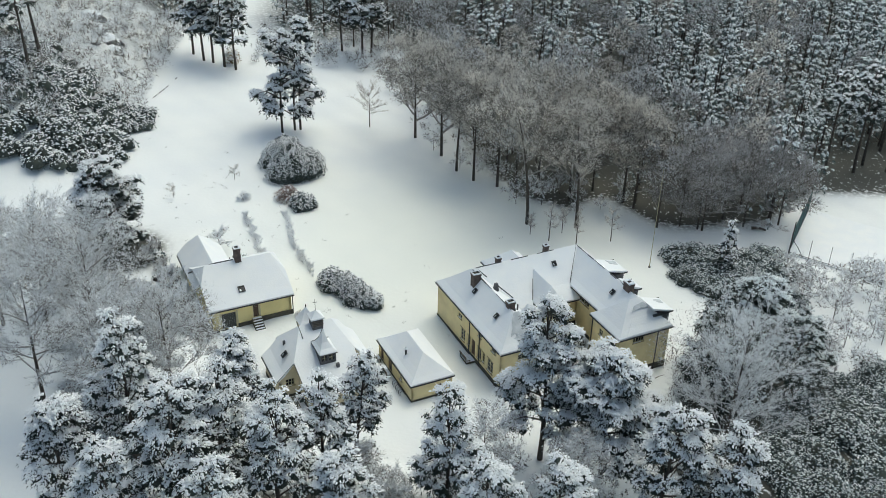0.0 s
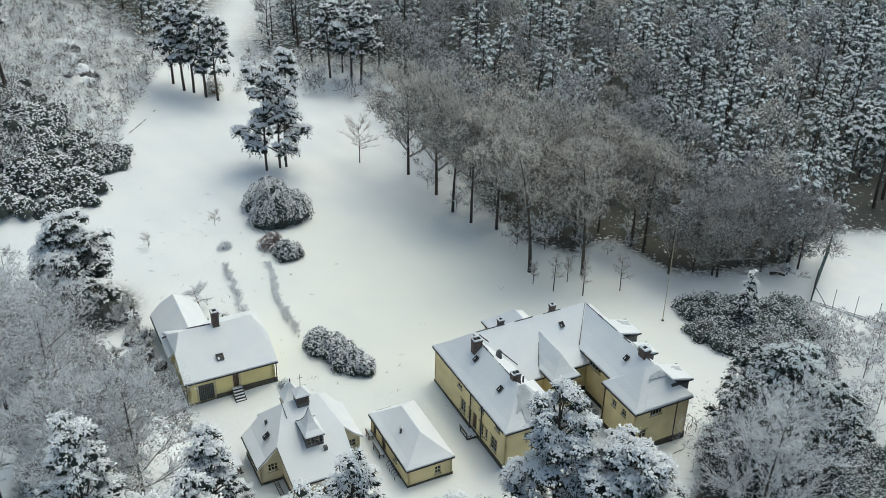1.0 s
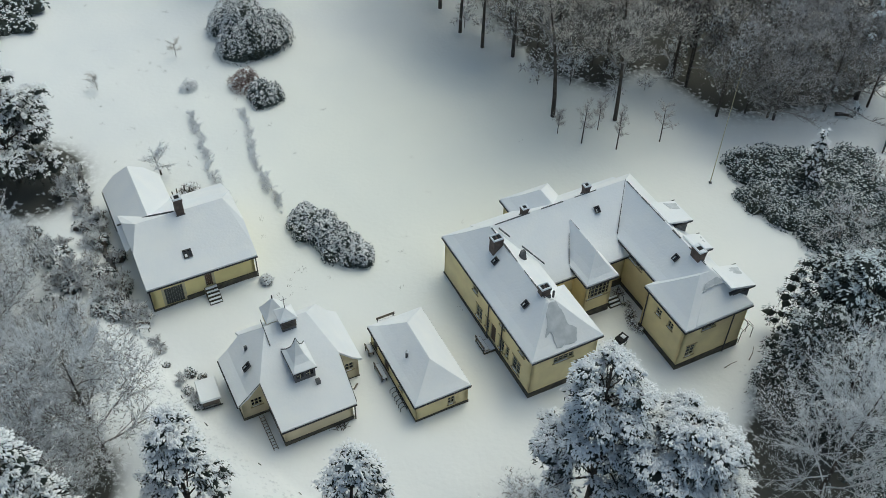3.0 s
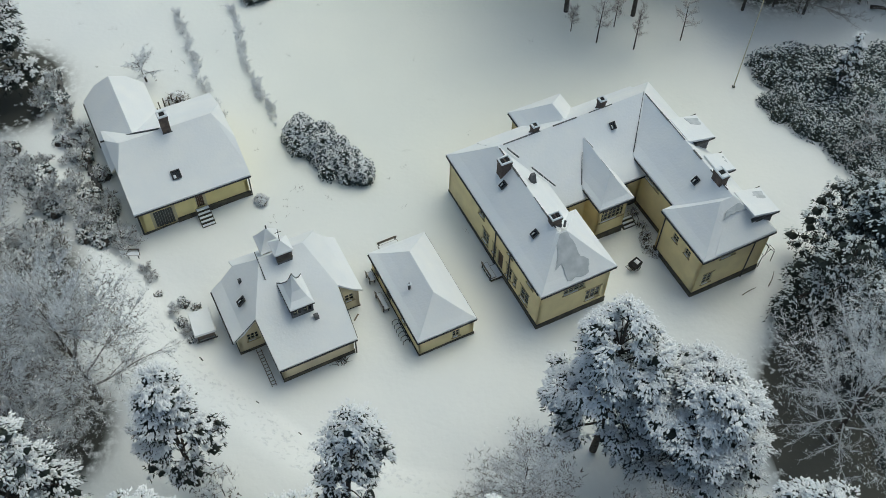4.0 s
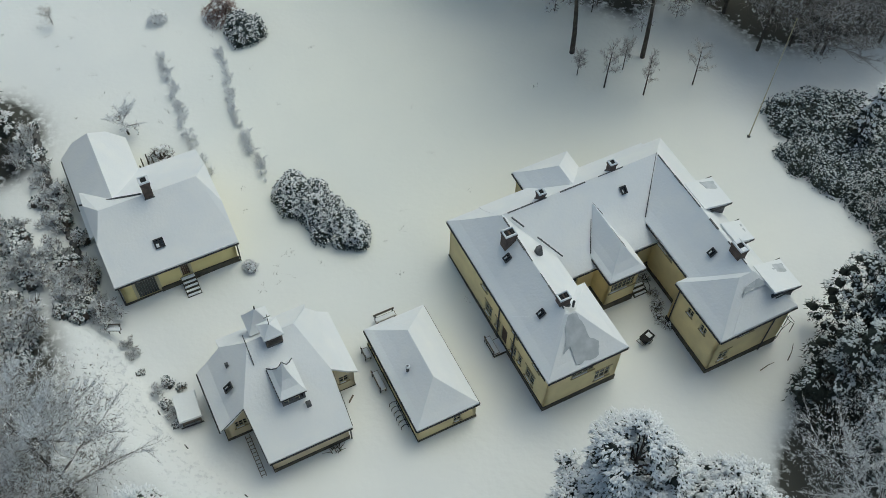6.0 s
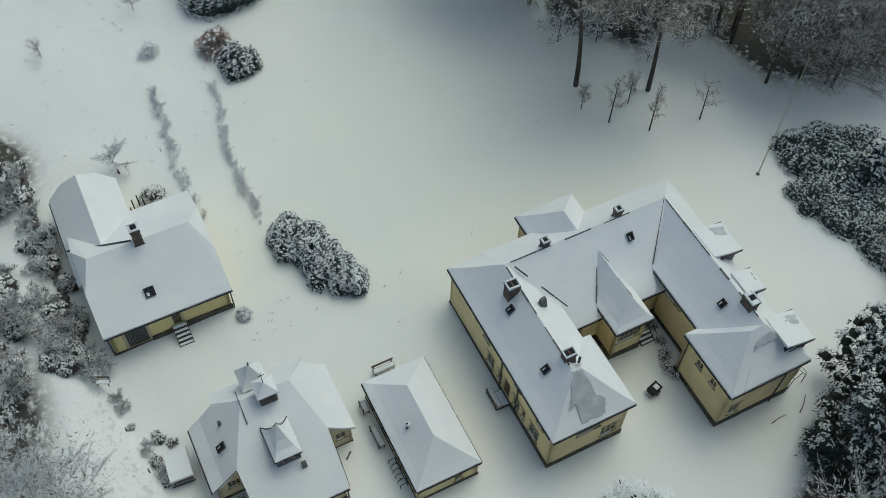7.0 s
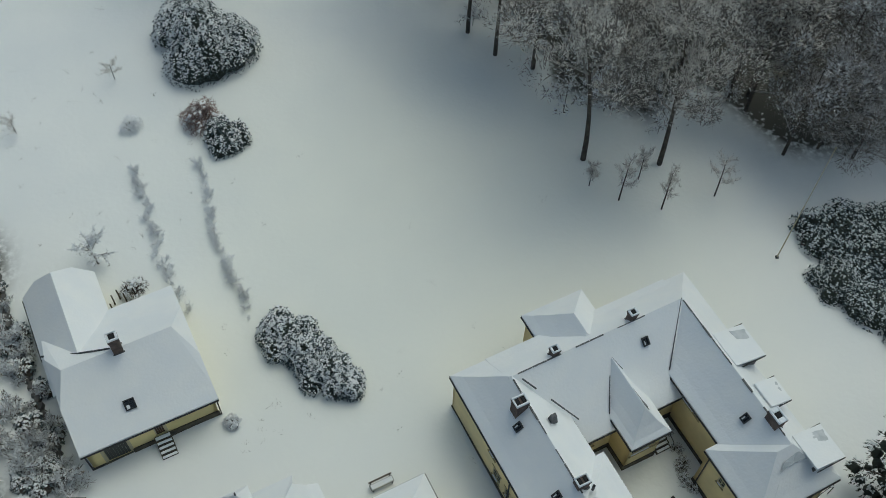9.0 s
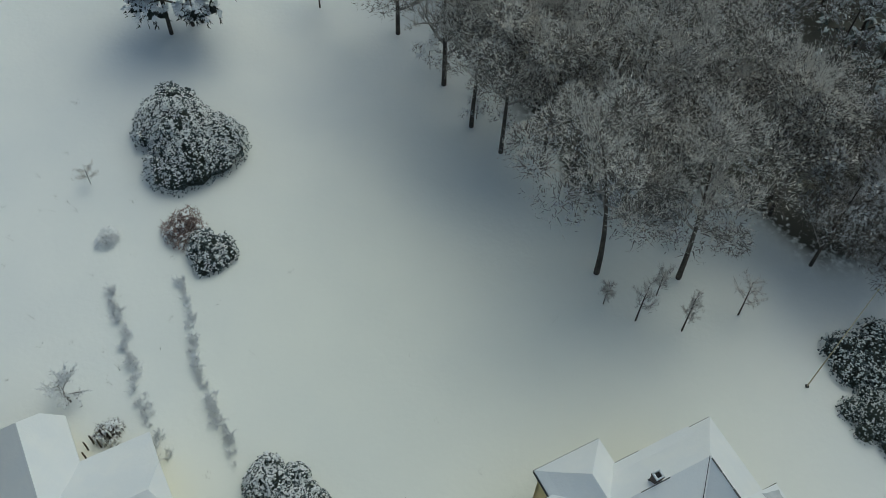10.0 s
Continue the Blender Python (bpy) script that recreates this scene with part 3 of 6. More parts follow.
def rect_walls(house, u0, v0, u1, v1, z0, z1, mat, holes=None, label=""):
    """Four walls round a rectangle; holes: openings for each of s, e, n, w."""
    holes = holes or {}
    c = {"s": ((u0, v0), (u1, v0)), "e": ((u1, v0), (u1, v1)), "n": ((u1, v1), (u0, v1)), "w": ((u0, v1), (u0, v0))}
    for side, (p0, p1) in c.items():
        part("wall", wall_panel(Soup(), p0, p1, z0, z1, holes.get(side, ())), mat, house, label)
    return c


def plinth(house, u0, v0, u1, v1, z0, z1, out=0.06):
    s = Soup()
    o = out
    for a in ((u0 - o, v0 - o, u1 + o, v0 + 0.02), (u0 - o, v1 - 0.02, u1 + o, v1 + o), (u0 - o, v0 + 0.02, u0 + 0.02, v1 - 0.02), (u1 - 0.02, v0 + 0.02, u1 + o, v1 - 0.02)):
        s.box(a[0], a[1], z0, a[2], a[3], z1)
    return part("plinth", s, "plinth", house, "dark damp stone plinth")


def hip_roof(house, rect, eave, rise, low=0.42, thick=0.26, gutters="snew"):
    u0, v0, u1, v1 = rect
    v, f = hip(u0, v0, u1, v1, eave, rise, low)
    part("roof", slab(v, f, thick), "roof_snow", house, "hipped roof under smooth snow")
    z = eave - thick + 0.01
    e = 0.02
    for side, p, q in (("s", (u0, v0 - e), (u1, v0 - e)), ("e", (u1 + e, v0), (u1 + e, v1)), ("n", (u1, v1 + e), (u0, v1 + e)), ("w", (u0 - e, v1), (u0 - e, v0))):
        if side in gutters:
            gutter(house, p, q, z)


def patch(house, pts, mat="thin_snow", name="bare_patch", up=0.012, height=None):
    """A ragged patch of roof where the snow has slid off; pts lie on the roof's plane."""
    rng = random.Random(len(pts) * 7)
    ring = []
    for a, b in zip(pts, (*pts[1:], pts[0])):
        a, b = Vector(a), Vector(b)
        for k in range(5):
            p = a.lerp(b, k / 5)
            if k:
                p += (b - a) * rng.uniform(-0.05, 0.05) + Vector(((a - b).y, (b - a).x, 0)) * rng.uniform(-0.045, 0.045)
            if height:
                p.z = height(p.x, p.y)[2]
            ring.append(p + Vector((0, 0, up)))
    c = sum(ring, Vector()) / len(ring)
    n = len(ring)
    mid = [c.lerp(p, 0.55) for p in ring]
    for p in mid + [c]:
        if height:
            p.z = height(p.x, p.y)[2] + up
    v = [tuple(p) for p in ring] + [tuple(c)] + [tuple(p - Vector((0, 0, 0.06))) for p in ring] + [tuple(p) for p in mid]
    m = 2 * n + 1
    s = Soup().add(v, [(m + i, m + (i + 1) % n, n) for i in range(n)])
    s.f.append(np.array([[i, i + n + 1, (i + 1) % n + n + 1, (i + 1) % n] for i in range(n)] + [[i, (i + 1) % n, m + (i + 1) % n, m + i] for i in range(n)]))
    return part(name, s, mat, house, "patch of wet slates with a thin dusting")


# ------- the main house: two wings, a cross bar and a stair bay
main = thing("main_house", HOUSE, "large pale yellow house, hipped roofs deep in snow", "house")
wh = {"w": [(15.85 - b, 15.85 - a, c, e) for a, b, c, e in ((8.5, 9.6, 0.75, 2.25), (7.2, 7.85, 1.0, 2.2), (4.55, 5.45, 0.75, 2.25), (3.7, 4.25, 1.0, 2.2), (1.75, 3.05, 0.75, 2.3), (9.4, 10.4, 3.3, 3.85), (4.6, 5.5, 3.7, 4.15), (1.3, 2.3, 3.7, 4.15), (6.0, 6.95, 0.35, 2.45))],
      "s": [(2.1, 4.1, 3.15, 3.85), (4.4, 5.8, 0.9, 2.3)]}
cw = {"s": ((0.15, 0.15), (6.55, 0.15)), "e": ((6.55, 0.15), (6.55, 6.1)), "step": ((6.55, 6.1), (5.9, 6.1)), "ee": ((5.9, 6.1), (5.9, 15.85)), "n": ((5.9, 15.85), (0.15, 15.85)), "w": ((0.15, 15.85), (0.15, 0.15))}
for side, (p0, p1) in cw.items():
    part("wall", wall_panel(Soup(), p0, p1, -0.8, 4.62, wh.get(side, ())), "ochre", main, "pale ochre rendered wall")
for i, h in enumerate(wh["w"][:-1]):
    window(main, *cw["w"], h, 2 if h[1] - h[0] > 0.8 else 1, 3 if i < 5 else 1, lintel=i < 5)
door(main, *cw["w"], wh["w"][-1], "brown", "brown panelled house door")
window(main, *cw["s"], wh["s"][0], 4, 2)
window(main, *cw["s"], wh["s"][1], 3, 2, lintel=True)
plinth(main, 0.15, 0.15, 6.55, 15.85, -0.9, 0.28)
WEST = (-0.02, -0.08, 6.85, 16.15)
hip_roof(main, (WEST[0], 0.3, 6.2, WEST[3]), 4.78, 2.72, 0.5, gutters="nwe")
hip_roof(main, (WEST[0] - 0.01, WEST[1], WEST[2], 6.2), 4.79, 2.7, 0.5, gutters="se")
ridge_line(main, (3.09, 3.6, 7.49), (3.09, 12.8, 7.49), 0.16, 0.02, 0.12, 3)
pipe(main, 0.03, 6.95 + 0.35, 0.0, 4.5)
pipe(main, 0.03, 4.9, 0.0, 4.5)

# cross bar between the wings
bv = [(2.9, 13.05, 7.45), (17.6, 13.05, 7.45), (2.9, 9.5, 4.72), (15.2, 9.5, 4.72), (2.9, 7.62, 3.52), (15.4, 7.62, 3.52), (2.9, 15.4, 5.35), (18.5, 15.4, 5.35), (2.9, 16.2, 4.85), (18.6, 16.2, 4.85)]
part("roof", slab(bv, [(4, 5, 3, 2), (2, 3, 1, 0), (0, 1, 7, 6), (6, 7, 9, 8)], 0.26), "roof_snow", main, "long ridged roof under smooth snow")
gutter(main, (6.6, 7.6), (15.2, 7.6), 3.27)
gutter(main, (6.8, 16.22), (14.5, 16.22), 4.6)
ridge_line(main, (3.6, 13.02, 7.45), (16.6, 13.02, 7.45), 0.11, 0.02, 0.3, 5)
bw = {"s": [(0.5, 1.3, 1.2, 2.4), (6.4, 7.2, 1.2, 2.4)]}
cb = rect_walls(main, 6.45, 8.0, 14.95, 15.8, -0.8, 3.4, "ochre", bw, "pale ochre rendered wall")
for h in bw["s"]:
    window(main, *cb["s"], h, 2, 2)
part("wall", wall_panel(Soup(), (14.95, 15.82), (6.45, 15.82), 3.4, 4.7), "ochre", main)
hip_roof(main, (7.2, 11.2, 12.5, 18.3), 4.7, 2.35, 0.5, gutters="nw")
rect_walls(main, 7.5, 16.0, 12.2, 18.0, -0.8, 4.55, "ochre")
plinth(main, 6.5, 8.0, 14.9, 15.8, -1.2, 0.1)

# stair bay on the court
yh = {"s": [(0.15, 2.6, 1.75, 3.75)]}
cy = rect_walls(main, 9.25, 5.9, 12.0, 8.3, -0.9, 3.98, "ochre", yh, "pale ochre rendered wall")
window(main, *cy["s"], yh["s"][0], 6, 4)
plinth(main, 9.25, 5.9, 12.0, 8.2, -1.0, 0.1)
hip_roof(main, (8.94, 5.57, 12.3, 13.2), 4.12, 2.28, -0.3, gutters="sew")
ridge_line(main, (8.97, 8.6, 4.2), (10.62, 11.75, 6.42), 0.09, 0.02, 0.1, 6, "valley_tile")
ridge_line(main, (12.27, 8.6, 4.2), (10.62, 11.75, 6.42), 0.07, 0.02, 0.45, 7, "valley_tile")
ridge_line(main, (14.62, 9.45, 4.75), (17.5, 13.1, 7.45), 0.1, 0.05, 0.0, 8, "valley_tile")
ridge_line(main, (6.55, 9.0, 4.9), (3.7, 12.6, 7.4), 0.08, 0.05, 0.1, 9, "valley_tile")

# east wing and its pavilion
EAST = (14.5, -2.68, 20.6, 16.15)
ce = rect_walls(main, 14.88, -2.3, 20.25, 15.8, -2.0, 4.42, "ochre", {"w": [(15.8 - 8.3, 15.8 - 5.5, 3.3, 3.85)]}, "pale ochre rendered wall")
window(main, *ce["w"], (15.8 - 8.3, 15.8 - 5.5, 3.3, 3.85), 5, 1)
hip_roof(main, EAST, 4.6, 2.75, 0.55, gutters="nw")
ph = {"w": [(1.6, 2.35, 2.75, 3.55), (3.3, 4.05, 2.75, 3.55)], "s": [(0.75, 1.75, 0.35, 1.75), (1.9, 3.4, 3.3, 3.95)]}
cp = rect_walls(main, 13.58, -2.48, 20.4, 2.98, -2.2, 4.38, "ochre", ph, "pale ochre rendered wall")
for h in ph["w"]:
    window(main, *cp["w"], h, 2, 2)
window(main, *cp["s"], ph["s"][0], 2, 3, lintel=True)
window(main, *cp["s"], ph["s"][1], 4, 1)
plinth(main, 13.58, -2.48, 20.4, 2.98, -2.4, -0.35)
plinth(main, 14.88, 2.9, 20.25, 15.8, -2.4, -0.3)
hip_roof(main, (13.42, -2.72, 20.62, 3.2), 4.5, 2.8, 0.55, gutters="swe")
ridge_line(main, (17.55, 12.9, 7.35), (17.55, 0.9, 7.35), 0.15, 0.02, 0.25, 10)
pipe(main, 13.46, 2.6, -1.0, 4.3)
pipe(main, 18.8, -2.6, -1.3, 4.3)
pipe(main, 14.75, 3.1, -1.0, 4.3)

# dormers on the east slope
for v0, v1, ua, za, ub, zb in ((6.85, 9.7, 18.0, 7.0, 20.9, 6.2), (3.2, 5.2, 18.4, 6.8, 20.4, 6.1), (-1.85, 0.85, 18.3, 6.75, 21.1, 5.9)):
    s = Soup().box(ua + 0.3, v0 + 0.2, 4.3, ub - 0.35, v1 - 0.2, zb - 0.25)
    d = part("dormer", s, "slate", main, "broad dormer with a nearly flat snowy roof")
    part("dormer_roof", slab([(ua, v0, za), (ub, v0, zb), (ub, v1, zb), (ua, v1, za)], [(0, 1, 2, 3)], 0.22), "roof_snow", d)
    part("edge_board", Soup().box(ua + 0.4, v0 - 0.05, zb - 0.2, ub, v0 - 0.005, zb - 0.02), "dark", d)
    part("edge_board", Soup().box(ua + 0.4, v1 + 0.005, zb - 0.2, ub, v1 + 0.05, zb + 0.1), "dark", d)
    part("window", Soup().box(ub - 0.34, v0 + 0.5, 5.1, ub - 0.3, v1 - 0.5, zb - 0.4), "glass", d)
    patch(main, [(ub - 1.5, v1 - 0.2, zb + 0.43), (ub - 0.15, v1 - 0.4, zb + 0.045), (ub - 0.3, v1 - 1.2, zb + 0.09), (ub - 1.3, v1 - 1.0, zb + 0.37)], up=0.02)

chimney(main, 2.5, 10.85, 6.1, 8.2, 0.92, 0.76, 2)
chimney(main, 6.75, 13.35, 6.7, 7.95, 0.56, 0.52)
chimney(main, 13.3, 13.35, 6.7, 8.1, 0.56, 0.52)
chimney(main, 3.35, 4.2, 6.9, 8.1, 0.85, 0.66, 2)
chimney(main, 17.6, 2.15, 6.6, 8.15, 1.1, 0.7, 1, 90)
part("roof_vent", Soup().box(4.0, 9.0, 6.3, 4.6, 9.5, 7.3, 0.12), "slate", main, "small dark roof vent")
part("roof_vent", Soup().tube([(3.9, 3.6, 7.2), (3.9, 3.6, 7.6), (3.9, 3.6, 7.9)], 0.1, 0.1, 6), "slate", main)
skylight(main, 1.94, 9.85, 6.5, 42, 180)
skylight(main, 1.83, 4.47, 6.4, 42, 180)
skylight(main, 13.55, 11.6, 6.42, 38, -90)
skylight(main, 16.4, 3.4, 6.42, 42, 180)
# bare slates on the west wing's hipped end and on the pavilion


def s_hip(u, v):
    return (u, v, 4.79 + 2.7 * (max(v + 0.08, 0) / 3.14) ** 1.08 + 0.03)


patch(main, [s_hip(3.05, 2.95), s_hip(2.55, 2.45), s_hip(2.35, 1.8), s_hip(1.8, 1.1), s_hip(2.45, 1.35), s_hip(2.45, 0.22), s_hip(4.4, 0.22), s_hip(4.75, 0.95), s_hip(4.15, 1.35), s_hip(4.0, 2.2), s_hip(3.7, 2.95)], up=0.035, height=s_hip)
patch(main, [(16.6, -0.45, 6.72), (16.1, -0.9, 6.3), (16.5, -0.75, 6.45), (17.9, -0.75, 6.45), (18.6, -0.9, 6.3), (17.9, -0.3, 6.86)], up=0.05)



def bay_slope(u, v):
    return (u, v, 4.12 + 2.28 * (max(12.3 - u, 0) / 1.68) ** 1.325 + 0.03)


patch(main, [bay_slope(10.75, 8.9), bay_slope(10.8, 7.5), bay_slope(11.05, 7.1), bay_slope(11.3, 7.6), bay_slope(11.0, 8.1)], mat="slate", up=0.03, height=bay_slope)

# ------- the shed
shed = thing("outbuilding", HOUSE, "low cream outbuilding with a hipped snowy roof", "outbuilding")
sh = {"s": [(2.9, 3.6, 0.55, 1.45)], "w": [(11.1 - 8.3, 11.1 - 7.3, 0.12, 2.0), (11.1 - 10.6, 11.1 - 9.7, 0.12, 2.0), (11.1 - 5.2, 11.1 - 4.5, 0.9, 1.6)]}
cs = rect_walls(shed, -9.5, 1.95, -4.7, 11.1, -0.6, 2.1, "ochre", sh, "cream rendered wall")
window(shed, *cs["s"], sh["s"][0], 2, 2)
window(shed, *cs["w"], sh["w"][2], 2, 1)
door(shed, *cs["w"], sh["w"][0], "brown", "dark boarded shed door")
door(shed, *cs["w"], sh["w"][1], "brown", "dark boarded shed door")
plinth(shed, -9.5, 1.95, -4.7, 11.1, -0.8, 0.14)
hip_roof(shed, (-9.66, 1.8, -4.54, 11.25), 2.3, 1.95, 0.45)
part("roof_vent", Soup().tube([(-8.35, 6.1, 3.0), (-8.35, 6.1, 3.5), (-8.35, 6.1, 3.85)], 0.12, 0.12, 8), "slate", shed, "short dark vent pipe with a snow cap")
part("vent_snow", Soup().tube([(-8.35, 6.1, 3.86), (-8.35, 6.1, 3.95), (-8.35, 6.1, 4.02)], 0.2, 0.1, 8), "snow", shed)

# ------- the coach house with its cupola
coach = thing("coach_house", HOUSE, "coach house with steep snowy roofs and louvred cupola", "house")


def s_slope(v):
    return 2.45 + 0.47 * (v - 4.12)


RZ, RV = 6.1, 11.9
W0, E0, S0 = -22.45, -11.55, 4.12
cv = [(W0, 8.0, 2.4), (W0, 13.3, 2.4), (-18.4, RV, RZ), (-14.8, RV, RZ), (E0, 8.15, 2.4), (E0, 13.9, 2.4),
      (-20.35, 8.05, 4.3), (-13.55, 8.15, 4.34), (-20.15, S0, 2.45), (-13.75, S0, 2.45), (-20.3, 13.5, 4.3), (-13.3, 13.9, 4.3)]
# the west and east slopes, the long south slope and the north slope
part("roof", slab([cv[0], (-21.5, 8.0, 3.05), cv[6], cv[2], cv[10], (-21.5, 13.4, 3.1), cv[1]], [(0, 1, 5, 6), (1, 2, 4, 5), (2, 3, 4)], 0.24), "roof_snow", coach, "steep west slope under snow")
part("roof", slab([cv[7], (-12.4, 8.15, 3.05), cv[4], cv[5], (-12.4, 13.9, 3.05), cv[11], cv[3]], [(1, 2, 3, 4), (0, 1, 4, 5), (0, 5, 6)], 0.24), "roof_snow", coach, "steep east slope under snow")
part("roof", slab([cv[8], cv[9], cv[7], cv[3], cv[2], cv[6]], [(0, 1, 2, 5), (5, 2, 3, 4)], 0.24), "roof_snow", coach, "long south slope under smooth snow")
part("roof", slab([cv[10], cv[2], cv[3], cv[11], (-13.0, 15.0, 3.0), (-20.3, 15.0, 3.0)], [(1, 0, 5, 4, 3, 2)], 0.24), "roof_snow", coach, "north slope under snow")
rect_walls(coach, -19.9, 4.45, -14.0, 8.35, -0.5, 2.3, "cream", None, "cream rendered wall")
c2 = rect_walls(coach, -22.1, 8.3, -11.85, 13.2, -0.5, 2.25, "cream", {"s": [(0.75, 1.75, 1.3, 2.2), (9.0, 9.85, 1.3, 2.2)]}, "cream rendered wall")
window(coach, *c2["s"], (0.75, 1.75, 1.3, 2.2), 3, 2)
window(coach, *c2["s"], (9.0, 9.85, 1.3, 2.2), 2, 2)
for pts in ([(-22.1, 2.25), (-19.9, 2.25), (-19.9, 4.0), (-20.35, 4.05)], [(-14.05, 2.25), (-11.85, 2.25), (-13.5, 4.05), (-14.05, 4.0)]):
    a = [(u, 8.3, z) for u, z in pts] + [(u, 8.6, z) for u, z in pts]
    part("gable", Soup().add(a, [(0, 1, 2, 3), (7, 6, 5, 4), (0, 4, 5, 1), (1, 5, 6, 2), (2, 6, 7, 3), (3, 7, 4, 0)]), "cream", coach, "cream rendered gable")
plinth(coach, -19.9, 4.45, -14.0, 8.3, -0.7, 0.42)
plinth(coach, -22.1, 8.3, -11.85, 13.2, -0.7, 0.15)
gutter(coach, (-20.15, S0 - 0.02), (-13.75, S0 - 0.02), 2.22)
gutter(coach, (W0 - 0.02, 13.3), (W0 - 0.02, 8.0), 2.17)
ridge_line(coach, (-20.22, 4.2, 2.5), (-20.4, 8.0, 4.33), 0.08, 0.02, 0.0, 12, "verge")
ridge_line(coach, (-13.7, 4.2, 2.5), (-13.5, 8.0, 4.33), 0.05, 0.02, 0.0, 13, "verge")
ridge_line(coach, (W0 + 0.1, 7.97, 2.45), (-20.4, 7.97, 4.33), 0.05, -0.03, 0.0, 14, "verge")
ridge_line(coach, (-18.5, 12.5, 6.25), (-18.55, 10.3, 5.38), 0.16, 0.1, 0.0, 15, "step_flashing")
pipe(coach, -13.85, 4.35, -0.2, 2.3)
# dormer on the south slope
dz = s_slope(7.1)
dm = part("dormer", Soup().box(-17.75, 7.1, dz - 0.5, -16.0, 9.2, dz + 1.32), "slate", coach, "small dormer with a flared pyramid roof")
for k in (0, 1):
    u = -17.6 + k * 0.8
    part("window", Soup().box(u, 7.05, dz + 0.45, u + 0.62, 7.1, dz + 1.15), "glass", dm)
    part("glazing_bar", Soup().box(u + 0.29, 7.02, dz + 0.45, u + 0.34, 7.049, dz + 1.15).box(u, 7.02, dz + 0.78, u + 0.289, 7.049, dz + 0.82), "frame", dm)
ev = dz + 1.42
c0 = (-16.88, 8.55)
vv = []
for k, (s1, zz) in enumerate(((1.0, 0.0), (0.68, 0.28), (0.38, 0.8), (0.14, 1.6))):
    hw = 0.98 * s1
    y0, y1 = c0[1] + (6.9 - c0[1]) * s1, c0[1] + 1.2 * s1
    vv += [(c0[0] - hw, y0, ev + zz), (c0[0] + hw, y0, ev + zz), (c0[0] + hw, y1, ev + zz), (c0[0] - hw, y1, ev + zz)]
vv.append((c0[0], c0[1], ev + 2.2))
ff = [(4 * r + i, 4 * r + (i + 1) % 4, 4 * r + 4 + (i + 1) % 4, 4 * r + 4 + i) for r in range(3) for i in range(4)] + [(12 + i, 12 + (i + 1) % 4, 16) for i in range(4)]
part("dormer_roof", slab(vv, ff, 0.16), "roof_snow", dm, "flared pyramid roof under snow")
for i, side in ((0, "w"), (1, "e")):
    part("hip_tile", Soup().tube([p for p in (vv[3 - i], vv[7 - i], vv[11 - i], vv[15 - i], vv[16])], 0.05, 0.05, 5), "slate", dm)
part("dormer_gutter", Soup().tube([(-17.86, 6.89, ev - 0.14), (-16.9, 6.89, ev - 0.15), (-15.9, 6.89, ev - 0.14)], 0.05, 0.05, 6), "dark", dm)
part("dormer_gutter", Soup().tube([(-17.87, 6.89, ev - 0.14), (-17.87, 8.2, ev - 0.15), (-17.87, 9.7, ev - 0.14)], 0.05, 0.05, 6), "dark", dm)
part("roof_vent", Soup().box(-16.2, 6.4, 3.3, -15.85, 6.75, 3.95), "slate", coach, "small dark roof vent")
skylight(coach, -20.75, 10.1, 4.15, 42, 180, 0.55, 0.8)
part("roof_vent", Soup().box(-20.4, 11.6, 4.2, -20.15, 11.8, 4.75), "slate", coach)
# cupola
cu = part("cupola", Soup().box(-17.2, 11.0, 5.2, -16.0, 12.2, 7.0), "slate", coach, "louvred cupola with a pyramid roof and vane")
for k in range(4):
    part("louvre", Soup().box(-17.22, 10.88, 6.1 + k * 0.2, -15.98, 11.01, 6.16 + k * 0.2), "wood", cu)
v, f = hip(-17.36, 10.86, -15.84, 12.4, 7.1, 0.72, 0.4)
part("cupola_roof", slab(v, f, 0.16), "roof_snow", cu, "snow-capped pyramid roof")
part("vane", Soup().tube([(-16.6, 11.6, 7.7), (-16.6, 11.6, 8.5), (-16.6, 11.6, 9.2)], 0.035, 0.02, 5).tube([(-16.85, 11.6, 8.8), (-16.6, 11.62, 8.8), (-16.35, 11.6, 8.8)], 0.03, 0.03, 4), "dark", cu)
tu = part("turret", Soup().box(-17.85, 13.0, 4.0, -16.15, 14.6, 5.3), "cream", coach, "small turret with a snowy pyramid roof")
v, f = hip(-17.98, 12.8, -16.05, 14.7, 5.4, 1.65, 0.5)
part("turret_roof", slab(v, f, 0.2), "roof_snow", tu)
part("finial", Soup().tube([(-17.0, 13.75, 7.0), (-17.0, 13.75, 7.2), (-17.0, 13.75, 7.35)], 0.07, 0.05, 6), "dark", tu)

# ------- the cottage with a garage
cot = thing("cottage", HOUSE, "yellow cottage with garage, half-hipped roofs under snow", "house")
kh = {"s": [(25.5 - 24.42, 25.5 - 22.6, 0.08, 2.25), (25.5 - 20.65, 25.5 - 19.85, 0.85, 2.75)]}
ck = rect_walls(cot, -25.5, 23.15, -15.9, 33.3, -0.6, 3.02, "yellow", kh, "bright yellow rendered wall")
door(cot, *ck["s"], kh["s"][0], "grey_door", "dark grey boarded garage door", 8)
door(cot, *ck["s"], kh["s"][1], "brown", "dark brown boarded cottage door", 4)
for a, b in ((kh["s"][0][0] - 0.16, kh["s"][0][0]), (kh["s"][0][1], kh["s"][0][1] + 0.16), (kh["s"][1][1], kh["s"][1][1] + 0.14)):
    part("pale_reveal", Soup().box(-25.5 + a, 23.12, 0.1, -25.5 + b, 23.148, 2.4), "frame", cot)
S = (-25.82, 22.8, -15.58, 33.7)
RC, RT = 28.2, 6.15
